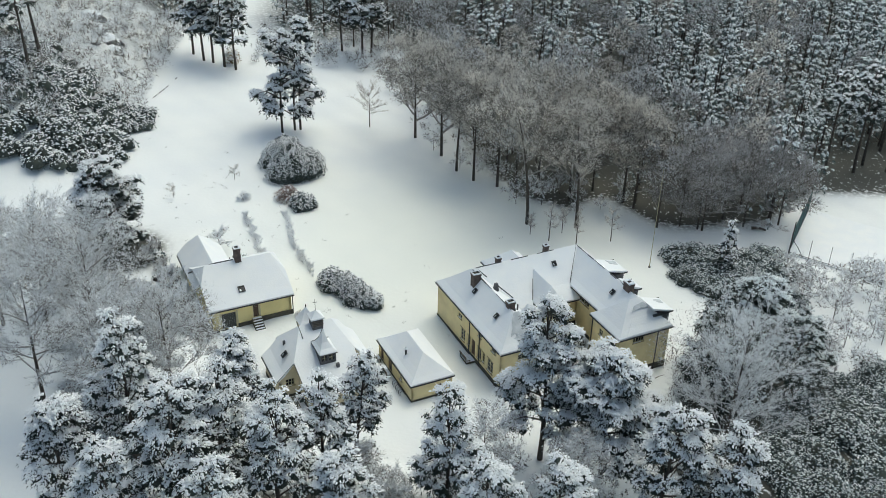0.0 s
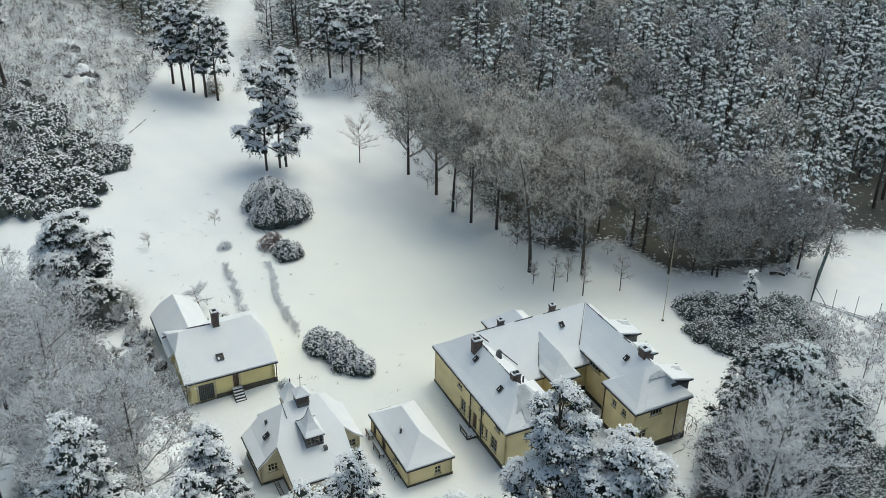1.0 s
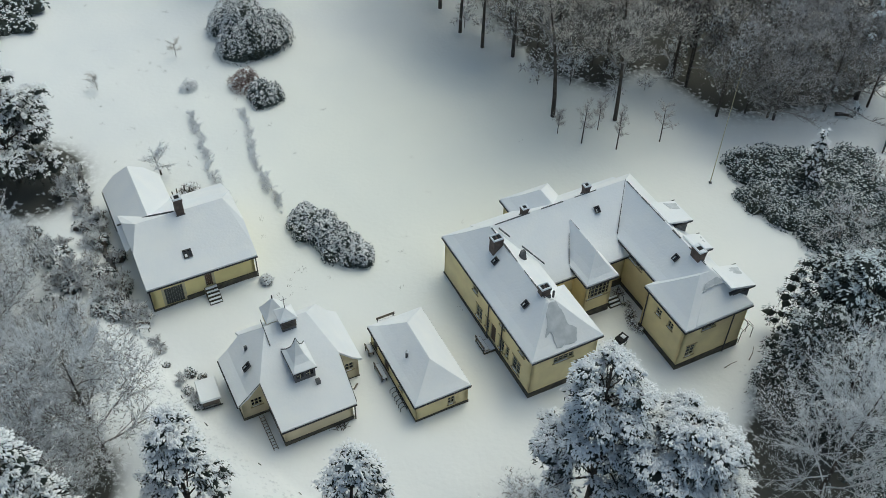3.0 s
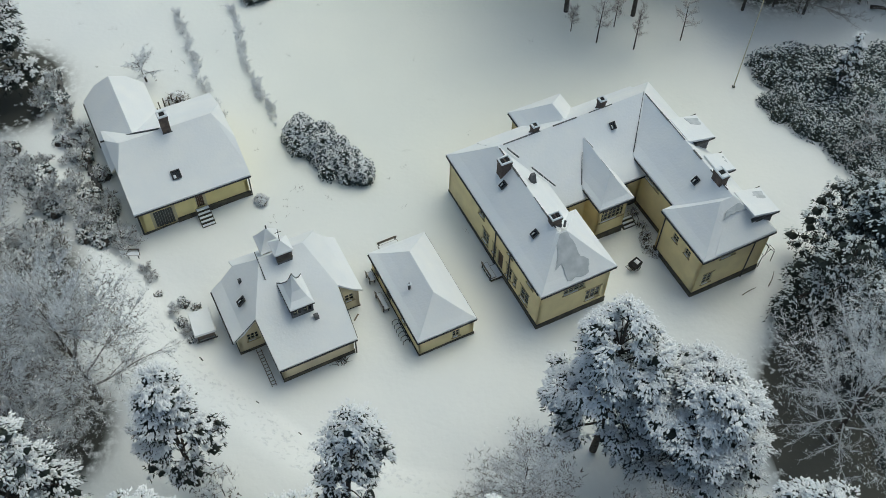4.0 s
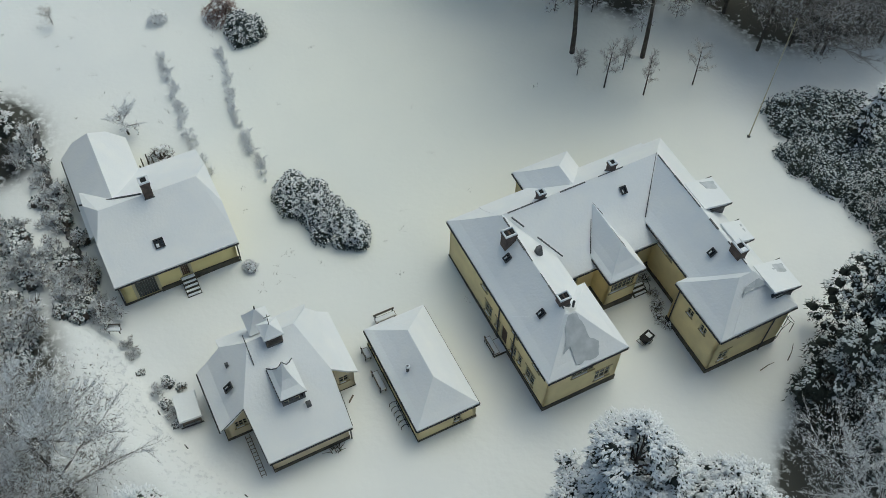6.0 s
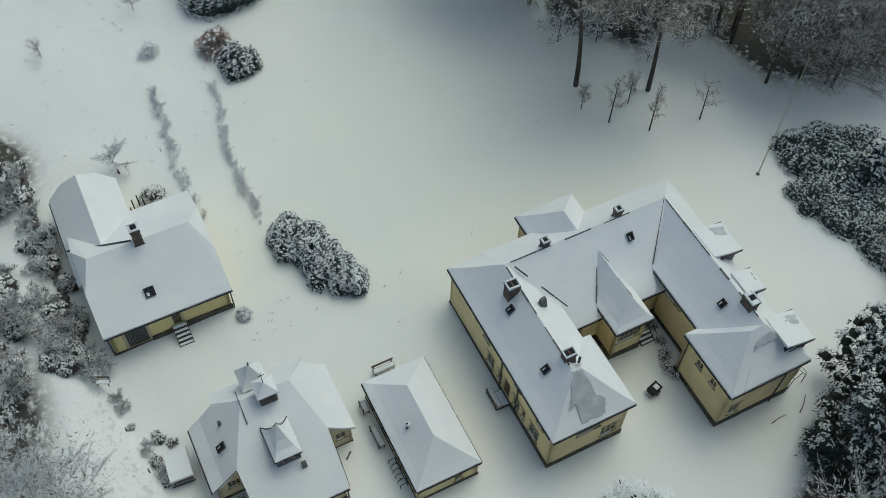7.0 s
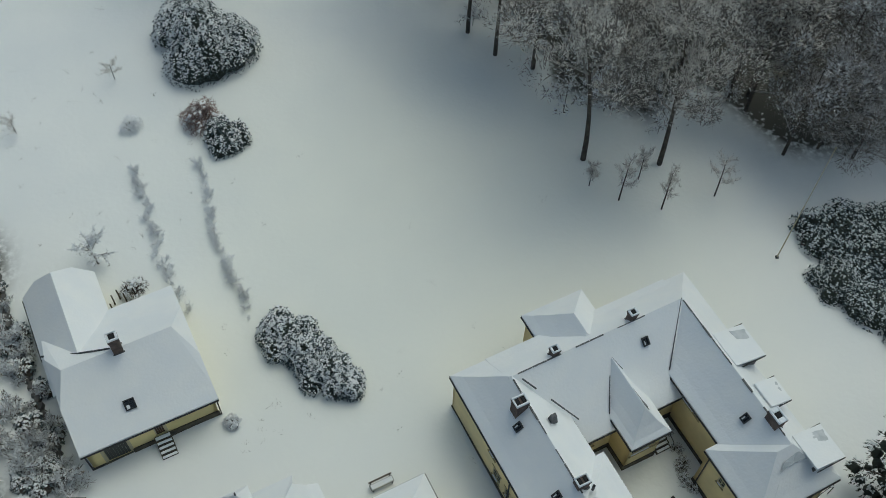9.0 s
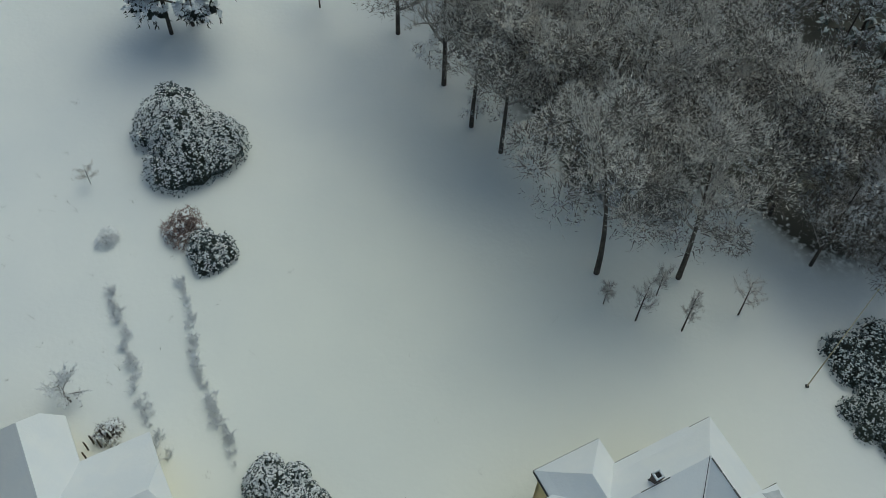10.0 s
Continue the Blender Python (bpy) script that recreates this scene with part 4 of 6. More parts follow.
half_l = [(S[0], S[1], 3.12), (S[2], S[1], 3.12), (S[2], 26.0, 4.78), (-16.75, RC, RT), (-24.8, RC, RT), (S[0], 26.0, 4.78), (S[2], 30.4, 4.78), (S[0], 30.4, 4.78), (S[2], S[3], 3.12), (S[0], S[3], 3.12), (S[0], 23.7, 3.58), (S[2], 23.7, 3.58)]
part("roof", slab(half_l, [(0, 1, 11, 10), (10, 11, 2, 3, 4, 5), (2, 6, 3), (5, 4, 7), (3, 6, 8, 9, 7, 4)], 0.26), "roof_snow", cot, "half-hipped roof under smooth snow")
for u in (-15.95, -25.45):
    a = [(u - 0.12, 23.2, 2.9), (u - 0.12, 33.2, 2.9), (u - 0.12, 30.4, 4.42), (u - 0.12, 26.0, 4.42)]
    b = [(x + 0.24, y, z) for x, y, z in a]
    part("gable", Soup().add(a + b, [(3, 2, 1, 0), (4, 5, 6, 7), (0, 1, 5, 4), (1, 2, 6, 5), (2, 3, 7, 6), (3, 0, 4, 7)]), "yellow", cot)
A = (-26.25, 28.2, -20.6, 38.7)
uc = -23.45
av = [(A[0], A[1], 3.12), (uc, A[1], 5.5), (uc, 37.2, 5.5), (-24.9, 37.9, 4.27), (A[0], 37.6, 3.12), (A[2], A[1], 3.12), (A[2], 37.6, 3.12), (-22.0, 37.9, 4.29)]
part("roof", slab(av, [(0, 1, 2, 3, 4), (1, 5, 6, 7, 2), (2, 7, 3)], 0.24), "roof_snow", cot, "annexe roof under smooth snow")
rect_walls(cot, -25.9, 33.3, -20.95, 37.4, -0.4, 3.0, "yellow")
part("gable", Soup().add([(-25.9, 37.2, 3.0), (-20.95, 37.2, 3.0), (-22.4, 37.2, 4.3), (-24.5, 37.2, 4.3), (-25.9, 37.45, 3.0), (-20.95, 37.45, 3.0), (-22.4, 37.45, 4.3), (-24.5, 37.45, 4.3)],
                         [(0, 1, 2, 3), (7, 6, 5, 4), (0, 4, 5, 1), (1, 5, 6, 2), (2, 6, 7, 3), (3, 7, 4, 0)]), "yellow", cot)
plinth(cot, -25.5, 23.15, -15.9, 33.3, -0.9, 0.08)
part("stone_footing", Soup().box(-22.5, 23.02, -0.9, -20.75, 23.145, 0.5).box(-19.75, 23.02, -0.9, -15.82, 23.145, 0.75), "plinth", cot, "rough dark stone footing")
gutter(cot, (S[0], S[1] - 0.02), (S[2], S[1] - 0.02), 2.87)
gutter(cot, (A[0] - 0.02, A[1] + 3.4), (A[0] - 0.02, A[3] - 1.2), 2.88)
ridge_line(cot, (A[0] + 0.1, 31.6, 3.6), (uc, 29.4, 5.52), 0.09, 0.08, 0.0, 20, "valley_tile")
ridge_line(cot, (uc, 29.4, 5.52), (-21.2, 28.4, 6.1), 0.09, 0.08, 0.0, 21, "valley_tile")
ridge_line(cot, (S[0] + 0.02, 22.9, 3.12), (S[0] + 0.02, 26.0, 4.78), 0.05, -0.1, 0.0, 22, "verge")
chimney(cot, -20.75, 28.2, 5.6, 7.75, 0.72, 0.72, 1)
skylight(cot, -21.39, 24.65, 4.12, 30, -90, 0.8, 0.8)
pipe(cot, -15.75, 23.05, 0.1, 2.9)
pipe(cot, -25.6, 23.05, 0.0, 2.9)
steps = part("steps", Soup().box(-20.85, 22.75, -0.3, -19.65, 23.1, 0.8), "plinth", cot, "steep stone door steps with snow on the treads")
for k in range(4):
    part("tread", Soup().box(-20.85, 22.45 - k * 0.3, -0.3, -19.65, 22.745 - k * 0.3, 0.62 - k * 0.19), "plinth", steps)
    part("tread_snow", Soup().box(-20.8, 22.47 - k * 0.3, 0.622 - k * 0.19, -19.7, 22.67 - k * 0.3, 0.70 - k * 0.19, 0.03), "snow", steps)
part("landing_snow", Soup().box(-20.8, 22.77, 0.803, -19.7, 23.05, 0.87, 0.02), "snow", steps)

# ---------------------------------------------------------------- trees and shrubs
def pine_parts(seed, h, cr, cb, pads, per, snow=0.9, flat=0.45, fl=(0.09, 0.19), lean=0.5, trunks=1, droop=0.7, plate=1.0, cone=False, fans=(4, 6), split=True, low_snow=0.22):
    """Trunk, boughs, needles and lying snow of one pine as four meshes; the crown is a stack of drooping plates."""
    rng = np.random.default_rng(seed)
    tr, br, ne, sn = Soup(), Soup(), Soup(), Soup()
    axes = []
    for k in range(trunks):
        off = rng.normal(size=2) * (0.9 if trunks > 1 else 0.0)
        bend = rng.normal(size=2) * lean
        zz = np.linspace(0, 1, 7)
        pts = np.stack([off[0] + bend[0] * zz ** 2 + 0.12 * np.sin(zz * 5 + seed), off[1] + bend[1] * zz ** 2 + 0.1 * np.cos(zz * 6), zz * h * (0.95 - 0.06 * k) - 0.4], 1)
        tr.tube(pts, 0.018 * h * (0.62 if trunks > 1 else 0.9), 0.05, 7)
        axes.append(pts)
    plates = []
    golden = rng.uniform(0, 6)
    for i in range(pads):
        t = cb + (1 - cb) * (i + 0.5 + rng.normal() * 0.4) / pads
        t = min(0.99, max(cb * 0.9, t))
        s = min(1.0, max(0.0, (t - cb) / (1 - cb)))
        full = (1 - s) ** 0.9 + 0.06 if cone else np.sqrt(max(0.02, 1 - s ** 1.7))
        rad = cr * full * rng.uniform(0.45, 1.0) * 0.85
        az = golden + i * 2.4 + rng.normal() * 0.45
        ax = axes[i % trunks]
        base = np.array([np.interp(max(0.05, t - 0.05 - 0.12 * rng.random()) * h, ax[:, 2], ax[:, j]) for j in range(3)])
        tip = np.array([ax[-1, 0] * t + rad * np.cos(az), ax[-1, 1] * t + rad * np.sin(az), t * h + rng.normal() * 0.3])
        mid = (base + tip) / 2 + [0, 0, 0.12 * rad]
        br.tube([base, mid, tip - [0, 0, 0.25]], 0.035 + 0.02 * rad, 0.03, 4)
        out = np.array([np.cos(az), np.sin(az), 0])
        pr = (0.2 * cr + 0.5) * rng.uniform(0.65, 1.25) * plate * (0.6 + 0.4 * full if cone else 1.0)
        if split:                                           # small pads of twigs along the bough and its side shoots
            side = np.array([-out[1], out[0], 0])
            nb = 2 + int(rad / 1.1)
            for k in range(nb):
                f = 1.0 - 0.62 * k / nb
                lat = 0.0 if k == 0 else (1 if k % 2 else -1) * rng.uniform(0.35, 0.8) * pr * (1.25 - f * 0.5)
                c = base + (tip - base) * f + side * lat + [0, 0, rng.normal() * 0.16 - 0.1 * abs(lat)]
                turn = out + side * (0.6 * np.sign(lat))
                plates.append((c, turn / np.linalg.norm(turn), pr * rng.uniform(0.42, 0.72), s))
            continue
        plates.append((tip, out, pr, s))
        if rad > 2.2:
            plates.append((base + (tip - base) * 0.55 + [0, 0, 0.2], out, pr * 0.75, s))
    for c, out, pr, s in plates:
        if split:                                           # a solid near-black heart added for the shade within the pad
            a = np.arange(7) * 0.8976 + rng.random() * 6
            rim = np.stack([np.cos(a), np.sin(a), np.zeros(7)], 1) * (pr * rng.uniform(0.42, 0.68, 7))[:, None] + c + out * (0.12 * pr)
            rim[:, 2] -= pr * rng.uniform(0.25, 0.6, 7) + 0.1
            heart = np.concatenate([rim, [c + [0, 0, flat * pr * 0.3 - 0.08]], [c - [0, 0, 0.75 * pr]]])
            ne.add(heart, [(k, (k + 1) % 7, 7) for k in range(7)] + [((k + 1) % 7, k, 8) for k in range(7)])
        n = max(3, int(per * pr * pr / 5))                  # tufts on this bough
        rho, phi = pr * np.sqrt(rng.random(n)), rng.random(n) * 6.283
        ragged = 0.8 + 0.25 * np.sin(phi * 3 + seed) + 0.12 * np.sin(phi * 7)
        rho = rho * ragged
        rad_dir = np.stack([np.cos(phi), np.sin(phi), np.zeros(n)], 1)
        f = rho / pr
        rel = rad_dir * rho[:, None] + out * (0.12 * pr)
        rel[:, 2] = flat * pr * (0.6 - f ** 2) - 0.22 * (rad_dir @ out) * rho + rng.normal(size=n) * 0.09
        way = rad_dir * (0.35 + 0.75 * f)[:, None] + out * 0.55
        way[:, 2] = -droop * f - 0.1
        for fan, is_snow in ((fans[0], False), (fans[1], True)):
            keep = np.ones(n, bool) if not is_snow else rng.random(n) < snow * (1.1 - 0.25 * f) * (min(1.0, low_snow + 1.1 * s) if split else 1.0)
            if not keep.any():
                continue
            centre, w = np.repeat((c + rel)[keep], fan, 0), np.repeat(way[keep], fan, 0)
            m = len(centre)
            d = w + rng.normal(size=(m, 3)) * ([0.5, 0.5, 0.22] if is_snow else [0.8, 0.8, 0.5])
            d /= np.linalg.norm(d, axis=1)[:, None] + 1e-9
            if is_snow:
                k = rng.uniform(fl[0], fl[1], m) * 1.05
                centre = centre + rng.normal(size=(m, 3)) * [0.13, 0.13, 0.06]
                sn.lumps(centre + d * k[:, None] * 0.8 + [0, 0, 0.05], d * [1, 1, 0.7], k, k * rng.uniform(0.4, 0.62, m), k * rng.uniform(0.35, 0.55, m), 4)
            else:
                k = rng.uniform(fl[0] * 1.9, fl[1] * 2.3, m)
                low = rng.random((m, 1)) ** 1.3 * 0.8 * pr + 0.2
                ne.blades(centre - [0, 0, 1.0] * low, d * [1, 1, 1.2] + [0, 0, -0.25], k, k * 0.16, rng)
    return tr.mesh("trunk", True), br.mesh("branchwork", True), ne.mesh("crown"), sn.mesh("snow_load", True)


def frost_parts(seed, h, cr, cb, limbs=9, sub=4, per=26, width=0.03, twig=(0.4, 0.95), spread=0.5, up=0.35, trunk=0.013, round_top=1.0, puffs=0, puff_per=260, lean=None, white=0.5, rise=0.1, puff_wide=1.6, limb=0.0075, low_shade=0.0):
    """Trunk, limbs and frosted twigs of one leafless tree: branches fan out, each with rime along its upper side; the
    last argument colours the lower crown's spray dark, as shade.
    """
    rng = np.random.default_rng(seed)
    tr, br, tw, spray = Soup(), Soup(), Soup(), Soup()
    zz = np.linspace(0, 1, 7)
    bend = np.array(lean) if lean else rng.normal(size=2) * 0.02 * h
    ax = np.stack([bend[0] * zz ** 2, bend[1] * zz ** 2, zz * h * 0.86 - 0.4], 1)
    tr.tube(ax, trunk * h, 0.03, 7)
    tips, dirs = [], []
    rime = []

    def grow(p, d, length, r, level):
        d = d / np.linalg.norm(d)
        k = (4, 3, 2)[level]
        pts = [p]
        for _ in range(k):
            d = d + rng.normal(size=3) * 0.1 + [0, 0, 0.05 * up]
            d = d / np.linalg.norm(d)
            pts.append(pts[-1] + d * length / k)
            if level:
                rime.append((pts[-1] - d * length / k / 2, d, length / k * 0.6, max(r * 0.9, width * 1.3)))
        br.tube(pts, r, r * 0.35, 4 if level == 0 else 3)
        if level == 2:
            tips.extend(pts[1:])
            dirs.extend([d] * k)
            return
        for j in range(sub if level == 0 else min(4 if sub > 4 else 3, sub)):
            f = rng.uniform(0.3, 1.0)
            q = pts[min(k, max(1, int(f * k)))]
            side = rng.normal(size=3)
            side[2] = abs(side[2]) * 0.5 * up + up * 0.4
            grow(q, d * 0.85 + side * 0.5, length * rng.uniform(0.42, 0.62), r * 0.5, level + 1)
        grow(pts[-1], d, length * 0.5, r * 0.4, level + 1)

    for i in range(limbs):
        t = cb + (0.82 - cb) * (i + rng.random() * 0.6) / limbs
        p = np.array([np.interp(t * h, ax[:, 2], ax[:, j]) for j in range(3)])
        az = i * 2.4 + rng.normal() * 0.4
        el = up + 0.9 * (t - cb) / (1 - cb)
        reach = cr * rng.uniform(0.5, 0.68) * (1 - 0.35 * round_top * ((t - cb) / (1 - cb)) ** 2)
        grow(p, np.array([np.cos(az), np.sin(az), el]), reach, limb * h * (1.1 - t), 0)
    rp, rd, rl, rw = (np.array([q[j] for q in rime]) for j in range(4))
    tw.lumps(rp + [0, 0, 1.0] * (rw[:, None] * 0.35), rd, rl, rw, rw * 0.8)
    tips, dirs = np.array(tips), np.array(dirs)
    n = len(tips) * per // 2
    idx = rng.integers(0, len(tips), n)
    base = tips[idx] - dirs[idx] * rng.uniform(-0.2, 0.7, (n, 1)) + rng.normal(size=(n, 3)) * spread * 0.12
    d = dirs[idx] * 0.9 + rng.normal(size=(n, 3)) * 0.55 + [0, 0, 0.15 * up + rise]
    k = rng.uniform(*twig, n)
    cut = int(n * white)
    w = np.full(n, width) * rng.uniform(0.6, 1.3, n)
    tw.blades(base[:cut], d[:cut], k[:cut], w[:cut], rng)
    br.blades(base[cut:] - [0, 0, 0.1], d[cut:], k[cut:], w[cut:], rng)
    for i in range(puffs):                                  # rounded heads of fine spray that make up the crown
        f = (i + 0.5) / puffs
        el = np.arcsin(-0.3 + 1.28 * min(1.0, f))
        az = i * 2.4 + rng.normal() * 0.3
        half = h * (1 - cb) / 2
        c = np.array([np.cos(az) * np.cos(el) * cr * 0.68, np.sin(az) * np.cos(el) * cr * 0.68, h - half + np.sin(el) * half * 0.76]) + np.append(bend, 0)
        c = c + rng.normal(size=3) * 0.1 * cr
        q = cr * rng.uniform(0.2, 0.42)
        m = int(puff_per * rng.uniform(0.7, 1.2))
        # inner and low spray takes the dark twig colour, painting the crown's own shade
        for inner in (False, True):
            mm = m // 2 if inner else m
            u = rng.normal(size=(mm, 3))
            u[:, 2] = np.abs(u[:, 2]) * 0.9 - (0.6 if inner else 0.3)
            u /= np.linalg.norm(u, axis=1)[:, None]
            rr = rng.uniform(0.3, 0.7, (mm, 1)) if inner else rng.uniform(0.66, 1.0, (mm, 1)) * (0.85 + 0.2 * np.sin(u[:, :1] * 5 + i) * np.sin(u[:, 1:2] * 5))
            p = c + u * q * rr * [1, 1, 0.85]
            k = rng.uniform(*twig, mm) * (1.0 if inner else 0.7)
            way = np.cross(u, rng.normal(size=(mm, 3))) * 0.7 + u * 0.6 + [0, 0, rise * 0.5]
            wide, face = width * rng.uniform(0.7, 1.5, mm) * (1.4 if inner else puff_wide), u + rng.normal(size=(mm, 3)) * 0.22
            bare = np.full(mm, inner) | (rng.random(mm) < low_shade * np.clip(1.4 - 1.7 * (p[:, 2] / h - cb) / (1 - cb), 0, 1))
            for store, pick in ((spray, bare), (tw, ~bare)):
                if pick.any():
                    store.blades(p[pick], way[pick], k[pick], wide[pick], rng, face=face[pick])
    return (tr.mesh("trunk", True), br.mesh("branchwork", True), tw.mesh("crown")) + ((spray.mesh("inner_spray"),) if puffs else ())


def shrub_parts(seed, r, h, leaves, snow, lob=5, size=0.2, twigs=False):
    """Leaves and lying snow of one dense evergreen shrub, as a few merging domes."""
    rng = np.random.default_rng(seed)
    le, sn, st = Soup(), Soup(), Soup()
    domes = [(0, 0, r * 0.6, h)]
    for i in range(lob * 2):
        a, f = i * 2.4 + rng.normal() * 0.5, rng.uniform(0.3, 0.66)
        domes.append((np.cos(a) * r * f, np.sin(a) * r * f, r * rng.uniform(0.3, 0.5), h * rng.uniform(0.65, 1.0) * (1.15 - 0.6 * f)))
    for x, y, q, hh in domes:
        st.tube([(x * 0.3, y * 0.3, -0.3), (x * 0.7, y * 0.7, hh * 0.4), (x, y, hh * 0.8)], 0.07, 0.02, 4)
        if not twigs:                                       # a near-black dome added for the shade inside the bush
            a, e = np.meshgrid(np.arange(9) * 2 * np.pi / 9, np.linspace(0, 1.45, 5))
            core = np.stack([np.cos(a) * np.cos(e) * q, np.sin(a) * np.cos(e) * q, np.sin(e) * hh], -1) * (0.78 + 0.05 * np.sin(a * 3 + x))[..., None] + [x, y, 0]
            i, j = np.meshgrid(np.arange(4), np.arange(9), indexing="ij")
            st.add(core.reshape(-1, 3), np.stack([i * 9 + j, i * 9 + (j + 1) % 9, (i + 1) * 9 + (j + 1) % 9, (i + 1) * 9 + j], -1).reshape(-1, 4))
        for count, is_snow in ((int(leaves * q * (q + hh) * 1.5), False), (int(snow * q * (q + hh) * 1.3), True)):
            th = np.arccos(rng.uniform(0.02 if not is_snow else 0.3, 1, count))
            ph = rng.random(count) * 6.283
            n = np.stack([np.sin(th) * np.cos(ph), np.sin(th) * np.sin(ph), np.cos(th)], 1)
            bump = 1 + 0.13 * np.sin(n[:, 0] * 9 + x) * np.sin(n[:, 1] * 8 + y) * np.sin(n[:, 2] * 7 + seed)
            p = n * bump[:, None] * [q, q, hh] + [x, y, 0]
            if is_snow:                                     # lies in clumps, with dark leaves between
                w = p * (6.5 if size < 0.19 else 3.8) + seed
                keep = np.sin(w[:, 0] + np.sin(w[:, 1])) * np.sin(w[:, 1] + np.sin(w[:, 2] * 1.3)) + rng.normal(size=count) * 0.5 > -0.05
                n, p, count = n[keep], p[keep], int(keep.sum())
            t = np.cross(n, rng.normal(size=(count, 3)))
            if is_snow:
                k = rng.uniform(0.6, 1.15, count) * size * (0.8 if size == 0.18 else 1)
                sn.lumps(p + n * 0.03, t * [1, 1, 0.6] + n * [0.3, 0.3, 0], k, k * 0.7, k * 0.5, 3)
            else:
                k = rng.uniform(0.9, 1.6, count) * size * 1.4
                le.blades(p - n * 0.06 * rng.random((count, 1)), t + n * 0.55 - [0, 0, 0.25], k, k * (0.05 if twigs else 0.24), rng, not twigs)
    return st.mesh("branchwork", True), le.mesh("crown"), sn.mesh("snow_load", True)


def plant(name, label, category, parts, mats, m, group=""):
    ob = thing(name, m, label, category, group)
    for me, mat in zip(parts, mats):
        p = part(me.name.split(".")[0], me, mat, ob)
        if p.name.split(".")[0] in ("branchwork", "crown", "snow_load", "inner_spray"):
            tagged(p, kind="stuff")
    return ob


def spot(x, y, turn=0.0, s=1.0, dz=0.0):
    return pose(x, y, float(ground_z(x, y)) + dz, 0, 0, turn) @ Matrix.Scale(s, 4)


def copies(first, spots):
    for m in spots:
        ob = copy_thing(first, m)
        ob.scale = m.to_scale()


PINE = ("bark", "bark", "pine", "tree_snow")
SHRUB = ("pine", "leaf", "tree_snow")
rnd = random.Random(11)

# pines that stand before the houses: x, y, height, crown radius, crown base
NEAR = [(-26.3, 66.8, 19.3, 4.2, 0.6), (-20.0, 58.0, 20.5, 4.6, 0.66), (-17.6, 63.4, 19.2, 3.4, 0.6), (-12.4, 60.0, 19.2, 3.8, 0.62), (-9.0, 63.4, 17.0, 3.4, 0.55),
        (-6.9, 69.8, 14.2, 3.0, 0.5), (1.3, 63.4, 17.4, 3.9, 0.55), (-17.8, 71.6, 13.8, 3.6, 0.5), (20.6, 65.6, 15.8, 4.4, 0.5), (26.0, 63.6, 15.0, 3.8, 0.5), (-30.8, 61.6, 16.8, 4.2, 0.62),
        (-24.8, 56.2, 16.5, 4.4, 0.62), (4.6, 56.0, 16.5, 4.0, 0.55), (-15.9, 55.2, 16.4, 3.4, 0.58), (-6.2, 56.5, 15.4, 3.6, 0.5), (10.6, 58.0, 14.8, 3.8, 0.5), (29.8, 86.8, 12.0, 4.6, 0.12), (36.2, 89.6, 13.5, 6.0, 0.2), (32.4, 83.2, 12.0, 4.6, 0.12), (39.5, 86.0, 12.5, 5.0, 0.2), (33.4, 92.2, 12.0, 4.6, 0.15)]
for i, (x, y, h, cr, cb) in enumerate(NEAR):
    plant("pine_tree", "dark pine tree with heavy tufts of snow", "tree", pine_parts(100 + i, h, cr * 1.05, cb - 0.16 if i < 16 else cb, 26 if i < 16 else 28, 165, 1.0 if i < 16 else 0.42 if i in (17, 19) else 0.28, fl=(0.08, 0.165)), PINE if i < 16 else ("bark", "bark", "pine", "dusted"), spot(x, y), "pines before the houses")
plant("pine_tree", "tall broad pine tree thick with snow tufts", "tree", pine_parts(151, 19.0, 5.4, 0.3, 34, 175, 1.0, lean=0.2, fl=(0.08, 0.165), low_snow=0.6), PINE, spot(10.9, 75.0), "pines before the houses")
plant("pine_tree", "tall broad pine tree thick with snow tufts", "tree", pine_parts(152, 16.0, 6.6, 0.25, 38, 175, 1.05, lean=0.2, fl=(0.08, 0.165), low_snow=0.7), PINE, spot(16.6, 72.8), "pines before the houses")

# the spreading fir by the left lawn and the pine group in the clearing
plant("fir_tree", "spreading dark fir with snow on its tiers", "tree", pine_parts(160, 13.5, 6.8, 0.22, 36, 130, 0.75, low_snow=0.4), PINE, spot(-41.6, 110.6))
plant("pine_tree", "open multi-stemmed pine standing in the clearing", "tree", pine_parts(161, 19.0, 7.0, 0.24, 34, 100, 1.0, fl=(0.11, 0.22), trunks=3, lean=0.6, plate=0.9, low_snow=0.8), PINE, spot(-24.4, 152.6))
for i, (x, y, h) in enumerate([(-43.2, 182.4, 21), (-40.8, 181.0, 22), (-38.4, 179.8, 20), (-45.0, 183.0, 21), (-14.9, 191.6, 20), (-13.2, 192.2, 21), (-63.6, 146.7, 19), (-64.5, 153.8, 20), (64.5, 147.5, 18), (69.8, 148.3, 19), (72.6, 151.5, 18), (78.1, 157.8, 19), (75.6, 149.0, 17), (-47.8, 186.0, 20), (-19.5, 194.5, 19)]):
    low = x < 0 and x > -50
    plant("pine_tree", "tall bare-stemmed pine with a high snowy crown", "tree", pine_parts(170 + i, h * (0.8 if low else 1.0), 5.4 if low else 4.0, 0.42 if low else 0.55, 15 if low else 13, 60, 0.8, fl=(0.12, 0.24), low_snow=0.5), PINE, spot(x, y), "tall pines at the wood's edge")

plant("spruce_tree", "small snowy spruce among the evergreens", "tree", pine_parts(165, 8.0, 2.4, 0.05, 34, 90, 0.8, lean=0.1, cone=True), PINE, spot(39.0, 113.0))

